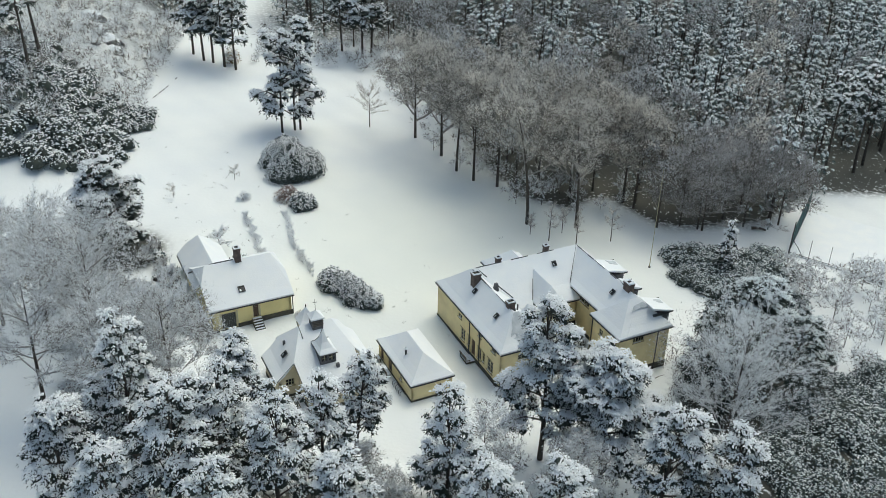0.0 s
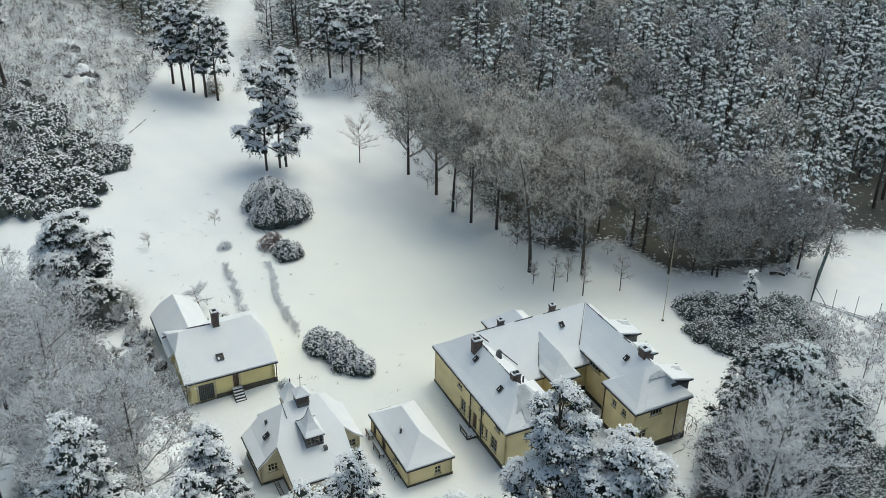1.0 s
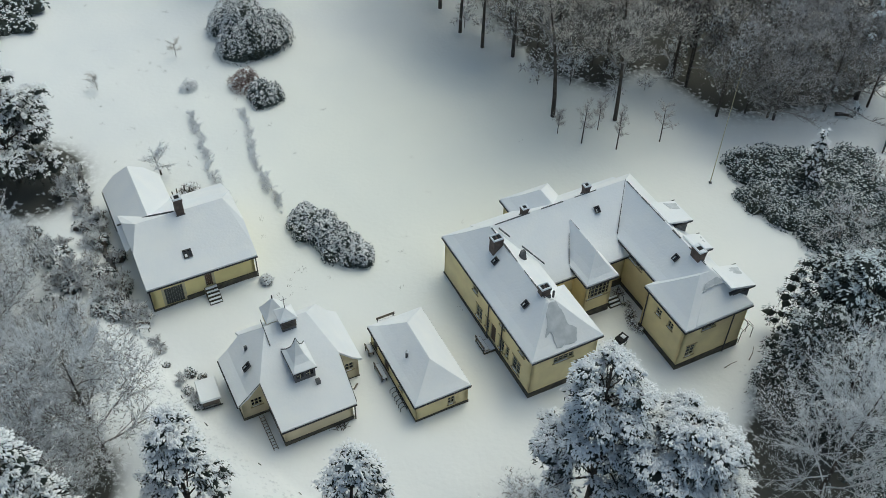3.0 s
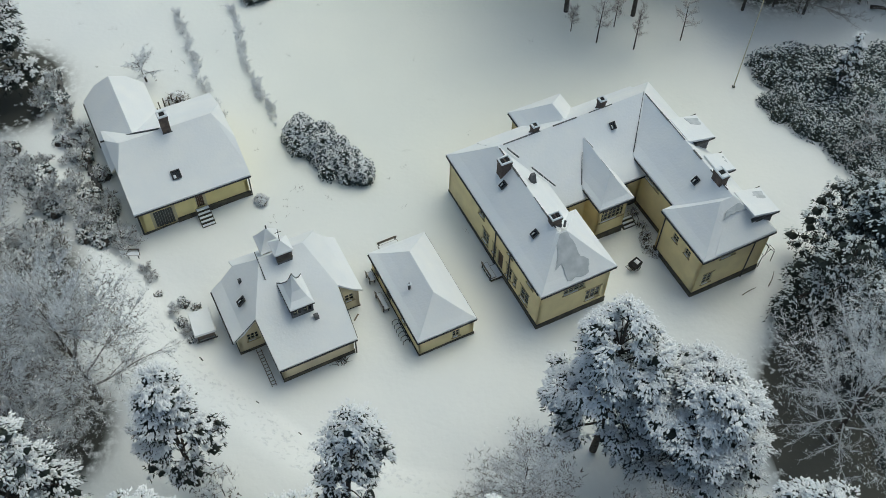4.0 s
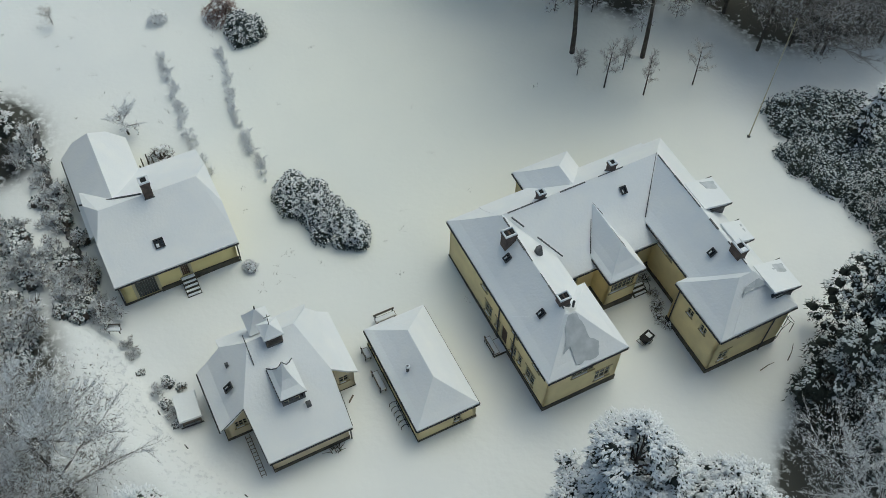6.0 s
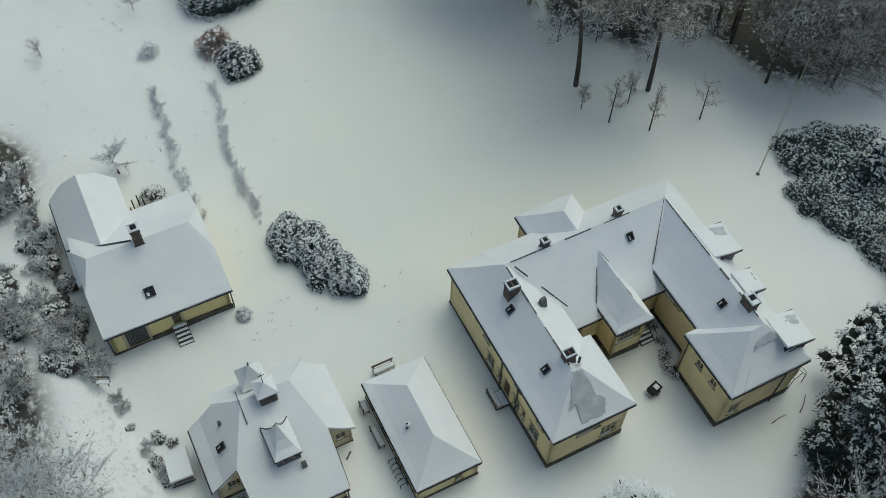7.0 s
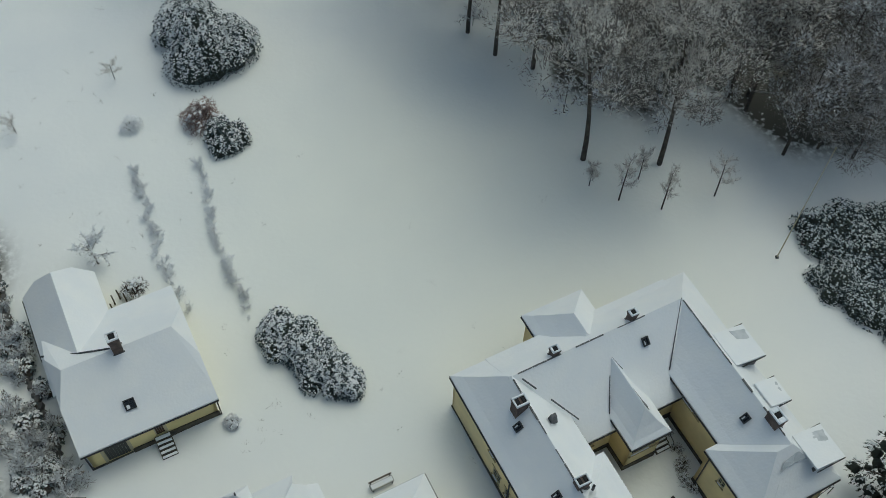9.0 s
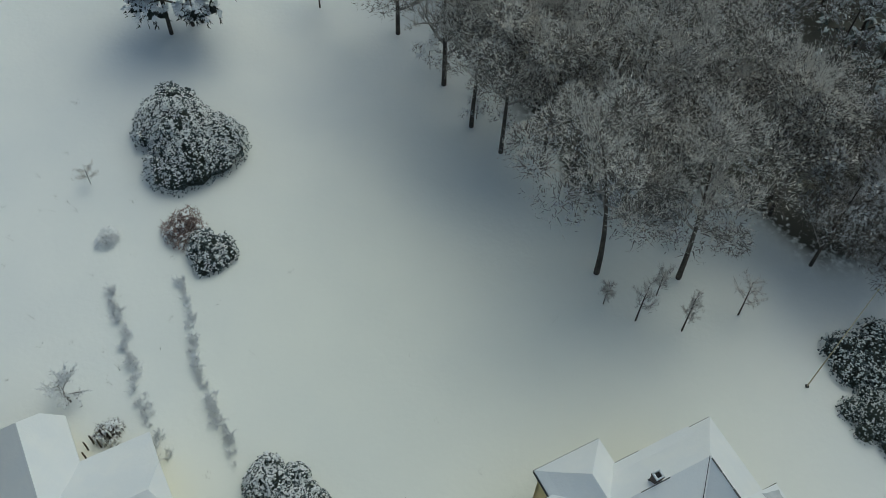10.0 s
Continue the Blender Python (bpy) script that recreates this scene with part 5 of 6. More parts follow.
# leafless trees white with frost round the garden
for i, (x, y, h, cr, cb, lab) in enumerate([(-35.6, 86.0, 20.0, 7.4, 0.3, "big"), (-43.0, 91.0, 19.0, 7.4, 0.3, "big"), (-45.5, 99.0, 12.0, 5.6, 0.2, "big"), (-33.0, 78.6, 15.0, 5.6, 0.2, "big"), (-28.6, 72.6, 14.0, 5.6, 0.12, "big"), (-29.6, 77.0, 15.0, 5.8, 0.12, "big"), (-39.6, 79.6, 19.0, 7.0, 0.25, "big"), (29.4, 76.0, 18.5, 8.8, 0.12, "big"), (-25.8, 78.2, 16.5, 6.6, 0.15, "big"),
                                            (5.0, 70.0, 10.5, 3.8, 0.15, "mid"), (2.4, 67.0, 9.0, 3.2, 0.15, "mid"), (-31.4, 81.6, 12.0, 4.6, 0.15, "big"), (-39.6, 96.4, 9.0, 4.6, 0.1, "mid"), (-50.5, 96.0, 17.0, 6.0, 0.25, "big"), (12.8, 66.5, 11, 3.4, 0.2, "mid"), (-3.6, 62.5, 8.0, 3.0, 0.1, "mid"), (-6.6, 66.0, 7.0, 2.8, 0.1, "mid"), (0.4, 59.5, 8.5, 3.0, 0.1, "mid")]):
    per = {"big": 30, "mid": 30, "small": 22}[lab]
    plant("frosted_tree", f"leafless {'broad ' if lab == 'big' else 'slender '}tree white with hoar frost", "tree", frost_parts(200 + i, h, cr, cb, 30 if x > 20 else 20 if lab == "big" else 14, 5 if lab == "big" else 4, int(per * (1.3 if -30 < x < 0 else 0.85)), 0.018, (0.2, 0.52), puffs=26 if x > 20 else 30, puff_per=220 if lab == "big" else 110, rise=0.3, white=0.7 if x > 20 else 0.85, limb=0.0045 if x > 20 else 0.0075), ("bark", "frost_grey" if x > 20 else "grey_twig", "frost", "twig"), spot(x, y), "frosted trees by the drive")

# tall trees on the wood's edge
for i, (x, y, h, cr, cb) in enumerate([(13.4, 124.7, 21.5, 6.0, 0.42), (20.4, 124.2, 20.0, 6.2, 0.36), (9.6, 136.0, 18.5, 5.0, 0.4), (15.6, 133.8, 21.0, 6.0, 0.4), (6.0, 137.8, 18.0, 5.0, 0.4), (3.4, 140.8, 18.0, 5.0, 0.4), (28.6, 133.0, 17.0, 5.0, 0.3),
                                       (1.0, 146.0, 20.0, 6.4, 0.25), (10.0, 144.0, 19.0, 6.0, 0.3), (-3.4, 153.0, 19.0, 6.0, 0.2), (22.0, 137.0, 19.0, 6.0, 0.3), (30.5, 133.0, 16.0, 5.6, 0.25)]):
    plant("tall_tree", "tall leafless tree with a brown-grey frosted crown", "tree", frost_parts(230 + i, h, cr * 1.15, cb - 0.06, 13, 4, 20, 0.028, (0.3, 0.8), spread=0.6, up=0.55, puffs=22, puff_per=290, rise=0.9, white=0.75, puff_wide=1.3, limb=0.0105, low_shade=0.92, lean={0: (-2.6, 0.0), 1: (-1.2, 0.0)}.get(i)), ("bark", "pale_bark", "frost_brown", "twig"), spot(x, y), "tall trees on the wood's edge")
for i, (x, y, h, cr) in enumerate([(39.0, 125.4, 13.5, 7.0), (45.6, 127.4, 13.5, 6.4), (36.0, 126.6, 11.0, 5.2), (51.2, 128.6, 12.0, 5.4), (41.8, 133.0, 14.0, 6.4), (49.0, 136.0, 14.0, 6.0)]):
    plant("frosted_tree", "wide leafless tree with a grey frosted crown", "tree", frost_parts(250 + i, h, cr * 1.15, 0.1, 14, 4, 12, 0.026, (0.3, 0.8), spread=0.6, puffs=20, puff_per=230, rise=0.7, white=0.6, puff_wide=1.15, low_shade=0.9), ("bark", "grey_twig", "dim_frost", "twig"), spot(x, y), "broad trees by the court")

# saplings and small trees on the lawn
for i, (x, y, h, cr) in enumerate([(-11.3, 156.4, 7.6, 3.6), (-37.4, 126.0, 2.3, 1.1), (-30.0, 133.0, 2.6, 1.1), (16.1, 120.0, 6.5, 1.2), (19.8, 119.0, 6.5, 1.0), (24.9, 120.6, 6.0, 1.6), (18.2, 122.4, 4.5, 1.1), (13.6, 121.6, 4.0, 0.8)]):
    plant("young_tree", "small bare tree standing in the snow", "tree", frost_parts(270 + i, h, cr, 0.3, *((14, 3, 12) if i == 0 else (6, 2, 8) if i < 3 else (9, 2, 14)), 0.014, (0.2, 0.45), 0.3), ("bark", "pale_bark", "frost_brown"), spot(x, y), "small trees on the lawn")

plant("fruit_tree", "gnarled little fruit tree lined with snow", "tree", frost_parts(281, 2.8, 2.0, 0.3, 9, 3, 10, 0.03, (0.15, 0.35), 0.3, trunk=0.04, limb=0.028, up=0.25, lean=(-0.5, 0.3), white=0.9), ("bark", "bark", "frost"), spot(-28.0, 112.4))

# the wood: conifers to the east, frosted broadleaves among them
conifers = [pine_parts(300 + i, 15, 4.4, 0.06, 27, 15.5, 0.85, fl=(0.17, 0.34), droop=1.0, lean=0.2, plate=0.85, cone=i % 2 == 0, fans=(4, 4), split=False) for i in range(5)]
broad = [frost_parts(320 + i, 15, 4.6, 0.15, 5, 1, 10, 0.05, (0.35, 0.8), 0.9, puffs=15, puff_per=110, rise=0.8, low_shade=0.9) for i in range(4)]
first, taken = {}, []
for k in range(5200):
    x, y = rnd.uniform(-108, 120), rnd.uniform(118, 256)
    inside = float(wood_side(x, y)) > 3.5 and y > 121
    if x < -24 and y < 200:
        inside = False
    if y > 198 and x <= 10:
        inside = not (-56 < x < -34 and y > 196)
    if x > 52 and y < 137 + (x - 52) * 0.1:
        inside = False
    if x > 60 and y < 152 + 0.35 * (x - 60):
        inside = False
    if x > 82 + 0.42 * (y - 140) or x < -78:
        inside = False
    if not inside or any((x - a) ** 2 + (y - b) ** 2 < (19 if x > 40 else 25) for a, b in taken):
        continue
    if x < -24 and y < 204 or len(taken) > 440:
        continue
    taken.append((x, y))
    dark = (x > 40 + 0.1 * (y - 150) and rnd.random() < 0.78) or (y > 165 and rnd.random() < 0.5) or rnd.random() < 0.12
    if float(wood_side(x, y)) < 12 and x < 45:
        dark = False
    if y > 198 and x < 0:
        dark = rnd.random() < 0.6
    key = ("c", rnd.randrange(5)) if dark else ("d" if x > 27 and y < 160 else "b", rnd.randrange(4))
    m = spot(x, y, rnd.uniform(0, 360), rnd.uniform(0.78, 1.12))
    if key in first:
        copies(first[key], [m])
    else:
        first[key] = plant("wood_conifer", "young blue-green conifer dusted with snow", "tree", conifers[key[1]], ("bark", "bark", "spruce", "dusted"), m, "conifers of the wood") if dark else \
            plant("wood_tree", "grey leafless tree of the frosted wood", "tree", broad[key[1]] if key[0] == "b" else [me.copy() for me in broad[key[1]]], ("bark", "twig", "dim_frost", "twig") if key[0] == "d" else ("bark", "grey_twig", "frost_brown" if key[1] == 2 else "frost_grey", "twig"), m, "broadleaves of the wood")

# evergreen shrubs
big = shrub_parts(400, 5.2, 5.6, 52, 100, 7, 0.13)
plant("evergreen_shrub", "huge domed evergreen shrub speckled with snow", "shrub", big, SHRUB, spot(-22.4, 137.4, 20))
plant("evergreen_shrub", "tall purple-green evergreen behind the domed shrub", "shrub", shrub_parts(411, 2.5, 4.4, 34, 18, 4, 0.18), SHRUB, spot(-23.4, 140.8))
plant("evergreen_shrub", "low evergreen shrub speckled with snow", "shrub", shrub_parts(401, 2.4, 2.2, 60, 60, 5, 0.14), SHRUB, spot(-19.1, 125.9, 0))
plant("red_shrub", "red-brown twiggy shrub beside the evergreen", "shrub", shrub_parts(402, 2.0, 2.0, 60, 6, 5, 0.3, True), ("bark", "purple", "tree_snow"), spot(-21.6, 128.3))
for x, y, r, h, sd in ((-12.4, 105.7, 2.5, 2.3, 403), (-10.5, 104.1, 2.4, 2.4, 407), (-8.9, 102.7, 2.3, 2.2, 404), (-7.6, 101.5, 1.9, 1.9, 405)):
    plant("evergreen_shrub", "rounded evergreen shrub speckled with snow", "shrub", shrub_parts(sd, r, h, 56, 100, 5, 0.14), SHRUB, spot(x, y), "shrubs by the drive")
plant("bare_shrub", "grey twiggy shrub in the snow", "shrub", shrub_parts(406, 1.2, 1.2, 60, 12, 4, 0.25, True), ("bark", "frost", "tree_snow"), spot(-27.6, 127.1))
plant("bare_shrub", "small snowy shrub at the cottage corner", "shrub", shrub_parts(407, 0.65, 0.9, 70, 50, 4, 0.18), ("bark", "frost", "tree_snow"), spot(-16.0, 98.6))

rh = [shrub_parts(420 + i, *((3.3, 2.3, 5, 11, 5, 0.24) if i < 3 else (3.8, 2.4, 21, 33, 5, 0.18))) for i in range(6)]
firsts = {}
spots = []
for k in range(1500):                                   # the bank of evergreens on the west side
    x, y = rnd.uniform(-76 if k % 2 else -70, -46), rnd.uniform(131.5, 160)
    if x > -48.4 - max(0, 137 - y) * 0.9 - max(0, y - 152) * 0.3 or y > 153 + (-46 - x) * 0.3 or any((x - a) ** 2 + (y - b) ** 2 < 6.6 for a, b in spots):
        continue
    spots.append((x, y))
east = []
for k in range(900):                                    # and the one east of the house
    x, y = rnd.uniform(28, 47), rnd.uniform(96, 119.5)
    if x < np.interp(y, (96, 101.6, 105.7, 110, 112, 114.9, 117, 119.5), (41.0, 41.0, 36.4, 33.2, 32.4, 33.0, 36.4, 39.5)) or x > 45 + (y - 100) * 0.1 or any((x - a) ** 2 + (y - b) ** 2 < 8 for a, b in east):
        continue
    east.append((x, y))
for k in range(700):                                    # low growth in the south-east
    x, y = rnd.uniform(33, 55), rnd.uniform(66, 92)
    if x < 34 + max(0, y - 78) * 0.8 or x > 43 + (y - 66) * 0.45 or any((x - a) ** 2 + (y - b) ** 2 < 12 for a, b in east):
        continue
    east.append((x, y))
for i, (x, y) in enumerate(spots + east):
    m = spot(x, y, rnd.uniform(0, 360), rnd.uniform(0.75, 1.1))
    j = i % 3 + (3 if x > 0 else 0)
    if j in firsts:
        copies(firsts[j], [m])
    else:
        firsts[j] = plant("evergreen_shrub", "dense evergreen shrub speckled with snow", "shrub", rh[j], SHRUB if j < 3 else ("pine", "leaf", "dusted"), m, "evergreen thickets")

# frosted scrub on the hillside and east of the court path
scrub = [frost_parts(440 + i, 3.4, 2.4, 0.08, 4, 2, 10, 0.034, (0.25, 0.6), 0.4, puffs=7, puff_per=34, white=0.8) for i in range(3)]
fs, used = {}, []
thorn_inner, thorn_outer, inner_tuft, outer_tuft = Soup(), Soup(), [], []
for j in range(3):
    rng = np.random.default_rng(470 + j)
    for n, store, wide in ((70, inner_tuft, 0.06), (170, outer_tuft, 0.042)):
        c = np.array([(np.cos(a) * q, np.sin(a) * q, z) for a, q, z in zip(rng.random(6) * 6.28, rng.uniform(0.2, 1.4, 6), rng.uniform(0.6, 2.2, 6))])[rng.integers(0, 6, n)]
        u = rng.normal(size=(n, 3)) * [1, 1, 0.8] + [0, 0, 0.3]
        u /= np.linalg.norm(u, axis=1)[:, None]
        t = Soup().blades(c + u * rng.uniform(0.2, 0.75, (n, 1)) - (u * 0.3 if wide > 0.06 else 0), u + rng.normal(size=(n, 3)) * 0.4 + [0, 0, 0.4], rng.uniform(0.4, 1.0, n), np.full(n, wide), rng)
        store.append((t.v[0], t.f[0]))
for k in range(9000):
    x, y = rnd.uniform(-104, 66), rnd.uniform(60, 204)
    if y < 130 and x < -67 or x > 56 + 0.15 * (y - 84) and y < 110:
        continue
    hill = x < -50 - 0.05 * (y - 150) and y > 150 or (x < -58 and y > 138)
    fringe = (-62 < x < -50 and 104 < y < 118) or (-46 < x < -36 and 92 < y < 100)
    south_east = x > 38 and 90 < y < 108 or (x > 47 and 108 <= y < 116)
    front = -24 < x < 22 and 66 < y < 74 and rnd.random() < 0.15 and not -14 < x < 3
    edge = (-2 if y > 138 else 1) < float(wood_side(x, y)) < 9 and y > 122 and x < 30 and x > -26 and rnd.random() < 0.6
    gap = 184 < y < 204 and -36 < x < -14
    if not (hill or fringe or south_east or front or edge or gap) or any((x - a) ** 2 + (y - b) ** 2 < (2.4 if hill else 4.2 if south_east else 6.5) for a, b in used) or len(used) > 900:
        continue
    used.append((x, y))
    j = rnd.randrange(3)
    m = spot(x, y, rnd.uniform(0, 360), rnd.uniform(0.5, 1.25))
    if x < -48 and y > 128 or y > 150:                  # the far hillside and wood's edge
        mm = np.array(m)
        for soup, (v, f) in ((thorn_inner, inner_tuft[j]), (thorn_outer, outer_tuft[j])):
            soup.add(v @ mm[:3, :3].T + mm[:3, 3], f)
        continue
    if j in fs:
        copies(fs[j], [m])
    else:
        fs[j] = plant("frosted_scrub", "twiggy scrub white with frost", "bush", scrub[j], ("bark", "twig", "frost", "twig"), m, "frosted scrub")
thorn = thing("hillside_scrub", pose(0, 0, 0), "frosty tangle of scrub over the hillside", "scrub", kind="stuff")
part("branchwork", thorn_inner, "twig", thorn)
part("crown", thorn_outer, "frost", thorn)
plant("rusty_bush", "rust-brown leafy bush under the pines", "bush", shrub_parts(450, 1.9, 3.4, 26, 14, 5, 0.26, True), ("bark", "rust", "tree_snow"), spot(-39.6, 183.4))

# snowy growth along the old garden wall beside the cottage
wallside = [shrub_parts(460, 1.1, 1.1, 26, 80, 4, 0.18), frost_parts(461, 1.6, 1.3, 0.05, 6, 2, 26, 0.03, (0.2, 0.5), 0.3, trunk=0.03, puffs=4, puff_per=50, white=0.75)]
fw = {}
line = [(-36.2, 112.4), (-34.2, 107.4), (-31.8, 102.4), (-29.0, 97.6), (-27.2, 93.6)]
for i in range(46):
    if i < 30:
        f = i / 29 * 4
        k = min(3, int(f))
        x = line[k][0] + (line[k + 1][0] - line[k][0]) * (f - k) + rnd.gauss(-0.5, 0.55)
        y = line[k][1] + (line[k + 1][1] - line[k][1]) * (f - k) + rnd.gauss(0, 0.3)
    else:
        x, y = -37.5 + (i - 30) * 0.32 + rnd.gauss(0, 0.8), 103.5 - (i - 30) * 0.62 + rnd.gauss(0, 0.6)
    m = spot(x, y, rnd.uniform(0, 360), rnd.uniform(0.5, 1.15))
    if i % 2 in fw:
        copies(fw[i % 2], [m])
    else:
        fw[i % 2] = plant("snowy_shrub", "low tangled shrub heaped with snow", "shrub", wallside[i % 2], ("bark", "twig", "frost", "twig") if i % 2 else ("bark", "leaf", "tree_snow"), m, "shrubs along the garden wall")

# two rows of withered hedge up the garden
hedge = [frost_parts(480 + i, 0.95, 0.8, 0.05, 6, 1, 16, 0.02, (0.15, 0.4), 0.25, up=0.6, trunk=0.02, white=0.85) for i in range(2)]
fh = {}
rows = [[(-26.8, 122.2), (-22.9, 113.4), (-20.6, 107.6)], [(-21.2, 123.6), (-18.8, 115.0), (-16.0, 109.0), (-14.4, 107.0)]]
for r in rows:
    total = sum(math.dist(a, b) for a, b in zip(r, r[1:]))
    n = int(total / 0.34)
    for i in range(n):
        d = i * total / n
        for a, b in zip(r, r[1:]):
            if d <= math.dist(a, b):
                f = d / math.dist(a, b)
                break
            d -= math.dist(a, b)
        x, y = a[0] + (b[0] - a[0]) * f + rnd.gauss(0, 0.3), a[1] + (b[1] - a[1]) * f
        if rnd.random() < 0.14:
            continue
        m = spot(x, y, rnd.uniform(0, 360), rnd.uniform(0.35, 0.85))
        if i % 2 in fh:
            copies(fh[i % 2], [m])
        else:
            fh[i % 2] = plant("hedge_plant", "withered hedge plant furred with frost", "hedge", hedge[i % 2], ("bark", "frost_grey", "frost"), m, "withered hedge rows")

# tips of dead grass that prick through the snow on the lawns
rng = np.random.default_rng(77)
tuft = Soup()
for cx, cy, n, wide in ((-36, 118, 26, 7.0), (-38, 132, 22, 7.0), (-4, 104, 8, 5.0), (-14, 100, 9, 1.6), (-24, 120, 12, 4.0), (24, 100, 10, 3.0), (0, 112, 7, 9.0)):
    for x, y in rng.normal(size=(n, 2)) * wide + [cx, cy]:
        p = np.array([x, y, float(ground_z(x, y)) - 0.02]) + rng.normal(size=(9, 3)) * [0.16, 0.16, 0]
        tuft.blades(p, rng.normal(size=(9, 3)) * [0.5, 0.5, 0.1] + [0, 0, 1], rng.uniform(0.12, 0.3, 9), np.full(9, 0.02), rng)
solid("grass_tufts", tuft, "twig", "tips of withered grass pricking through lawn snow", "grass", kind="stuff")

# ---------------------------------------------------------------- rocks, court, small things
def boulder(seed, r):
    rng = np.random.default_rng(seed)
    bm = bmesh.new()
    bmesh.ops.create_icosphere(bm, subdivisions=3, radius=1)
    for v in bm.verts:
        n = noise.noise(v.co * 1.4 + Vector((seed, 0, 0))) * 0.5 + noise.noise(v.co * 4 + Vector((0, seed, 0))) * 0.16
        v.co = Vector((v.co.x * r * 1.3, v.co.y * r, v.co.z * r * 0.9)) * (1 + n)
    me = bpy.data.meshes.new("rock")
    bm.to_mesh(me)
    cap = bm.copy()
    bmesh.ops.delete(cap, geom=[f for f in cap.faces if f.normal.z < 0.62], context="FACES")
    for v in cap.verts:
        v.co += Vector((0, 0, 0.05))
    top = bpy.data.meshes.new("snow_load")
    cap.to_mesh(top)
    bm.free(), cap.free()
    return me, top


for i, (x, y, r) in enumerate([(-60.5, 174.0, 2.0), (-58.6, 172.2, 1.4), (-62.6, 176.6, 1.8), (-56.0, 166.4, 0.9), (-65.0, 181.0, 1.8), (-61.4, 170.6, 1.0), (-53.4, 176.8, 0.9), (-59.4, 175.6, 1.2)]):
    stone, top = boulder(i + 3, r)
    plant("boulder", "grey hillside rock with snow on top", "rock", (stone, top), ("rock", "tree_snow"), spot(x, y, i * 50, 1, -0.45 * r), "rocks on the hillside")

# low kerb wall along the upper lawn
pts = [(-50.0, 158.5), (-49.4, 163.0), (-48.6, 168.0), (-47.9, 173.0)]
s = Soup()
for a, b in zip(pts, pts[1:]):
    for k in range(6):
        if rnd.random() < 0.3:
            continue
        p, q = [a[j] + (b[j] - a[j]) * k / 6 for j in (0, 1)], [a[j] + (b[j] - a[j]) * (k + 0.94) / 6 for j in (0, 1)]
        z = float(ground_z(*p))
        s.tube([(*p, z + 0.05), (*[(p[j] + q[j]) / 2 for j in (0, 1)], z + 0.08), (*q, float(ground_z(*q)) + 0.05)], 0.08, 0.07, 5)
solid("stone_edging", s, "rock", "rough dark stone edging along the lawn", "edging", kind="structure")

# the drive's edge: a low dark wall that shows in places
s = Soup()
for a, b in zip(BANK[2:8], BANK[3:9]):
    n = int(math.dist(a, b) / 0.5)
    for k in range(n):
        if rnd.random() < 0.9:
            continue
        p, q = a + (b - a) * k / n, a + (b - a) * (k + rnd.uniform(0.5, 1.0)) / n
        s.tube([(*p, float(ground_z(*p)) + 0.02), (*((p + q) / 2), float(ground_z(*((p + q) / 2))) + 0.06), (*q, float(ground_z(*q)) + 0.02)], 0.06, 0.05, 4)
solid("drive_edging", s, "rock", "dark edging stones half buried in snow", "edging", kind="structure")

# tennis court with its fence
court = [(50.2, 120.2), (57.6, 133.9), (80.5, 118.0), (73.0, 104.2)]
s = Soup()
zc = [float(ground_z(x, y)) for x, y in court]
zt = max(zc) + 0.12
s.add([(x, y, zt) for x, y in court] + [(x, y, zt - 2.2) for x, y in court], [(3, 2, 1, 0), (4, 5, 6, 7), (0, 1, 5, 4), (1, 2, 6, 5), (2, 3, 7, 6), (3, 0, 4, 7)])
solid("court_floor", s, "roof_snow", "level court under smooth snow", "court", kind="structure")
fence = thing("court_fence", pose(50.2, 120.2, zt), "tall wire court fence with thin posts", "fence")
for a, b in ((court[0], court[1]), (court[3], court[0])):
    n = int(math.dist(a, b) / 2.7)
    for k in range(n):
        x, y = a[0] + (b[0] - a[0]) * k / n - 50.2, a[1] + (b[1] - a[1]) * k / n - 120.2
        part("post", Soup().tube([(x, y, -0.5), (x, y, 1.2), (x, y, 2.9)], 0.035, 0.035, 6), "dark", fence)
    part("rail", Soup().tube([(a[0] - 50.2, a[1] - 120.2, 0.15), ((a[0] + b[0]) / 2 - 50.2, (a[1] + b[1]) / 2 - 120.2, 0.13), (b[0] - 50.2, b[1] - 120.2, 0.15)], 0.04, 0.04, 5), "dark", fence)
part("corner_post", Soup().tube([(0, 0, -0.5), (0.05, 0, 2.2), (0.1, 0, 5.0)], 0.09, 0.07, 6), "dark", fence, "tall dark corner post with braces")
part("brace", Soup().tube([(0.05, 0, 2.4), (0.9, -0.6, 1.2), (1.8, -1.2, -0.2)], 0.05, 0.05, 5), "dark", fence)
part("brace", Soup().tube([(0.05, 0, 2.4), (0.5, 0.9, 1.2), (0.95, 1.75, -0.2)], 0.05, 0.05, 5), "dark", fence)
a, b = court[0], court[1]
s = Soup()
for k in range(70):
    x, y = (b[0] - a[0]) * k / 70, (b[1] - a[1]) * k / 70
    s.tube([(x - 0.05, y, 0), (x - 0.02, y, 1.7), (x - 0.05, y, 3.4)], 0.02, 0.02, 3)
for k in range(14):
    z = 0.24 * k + 0.1
    s.tube([(-0.05, 0, z), ((b[0] - a[0]) / 2 - 0.05, (b[1] - a[1]) / 2, z - 0.03), (b[0] - a[0] - 0.05, b[1] - a[1], z)], 0.016, 0.016, 3)
part("netting", s, "net", fence, "dark green windbreak netting")

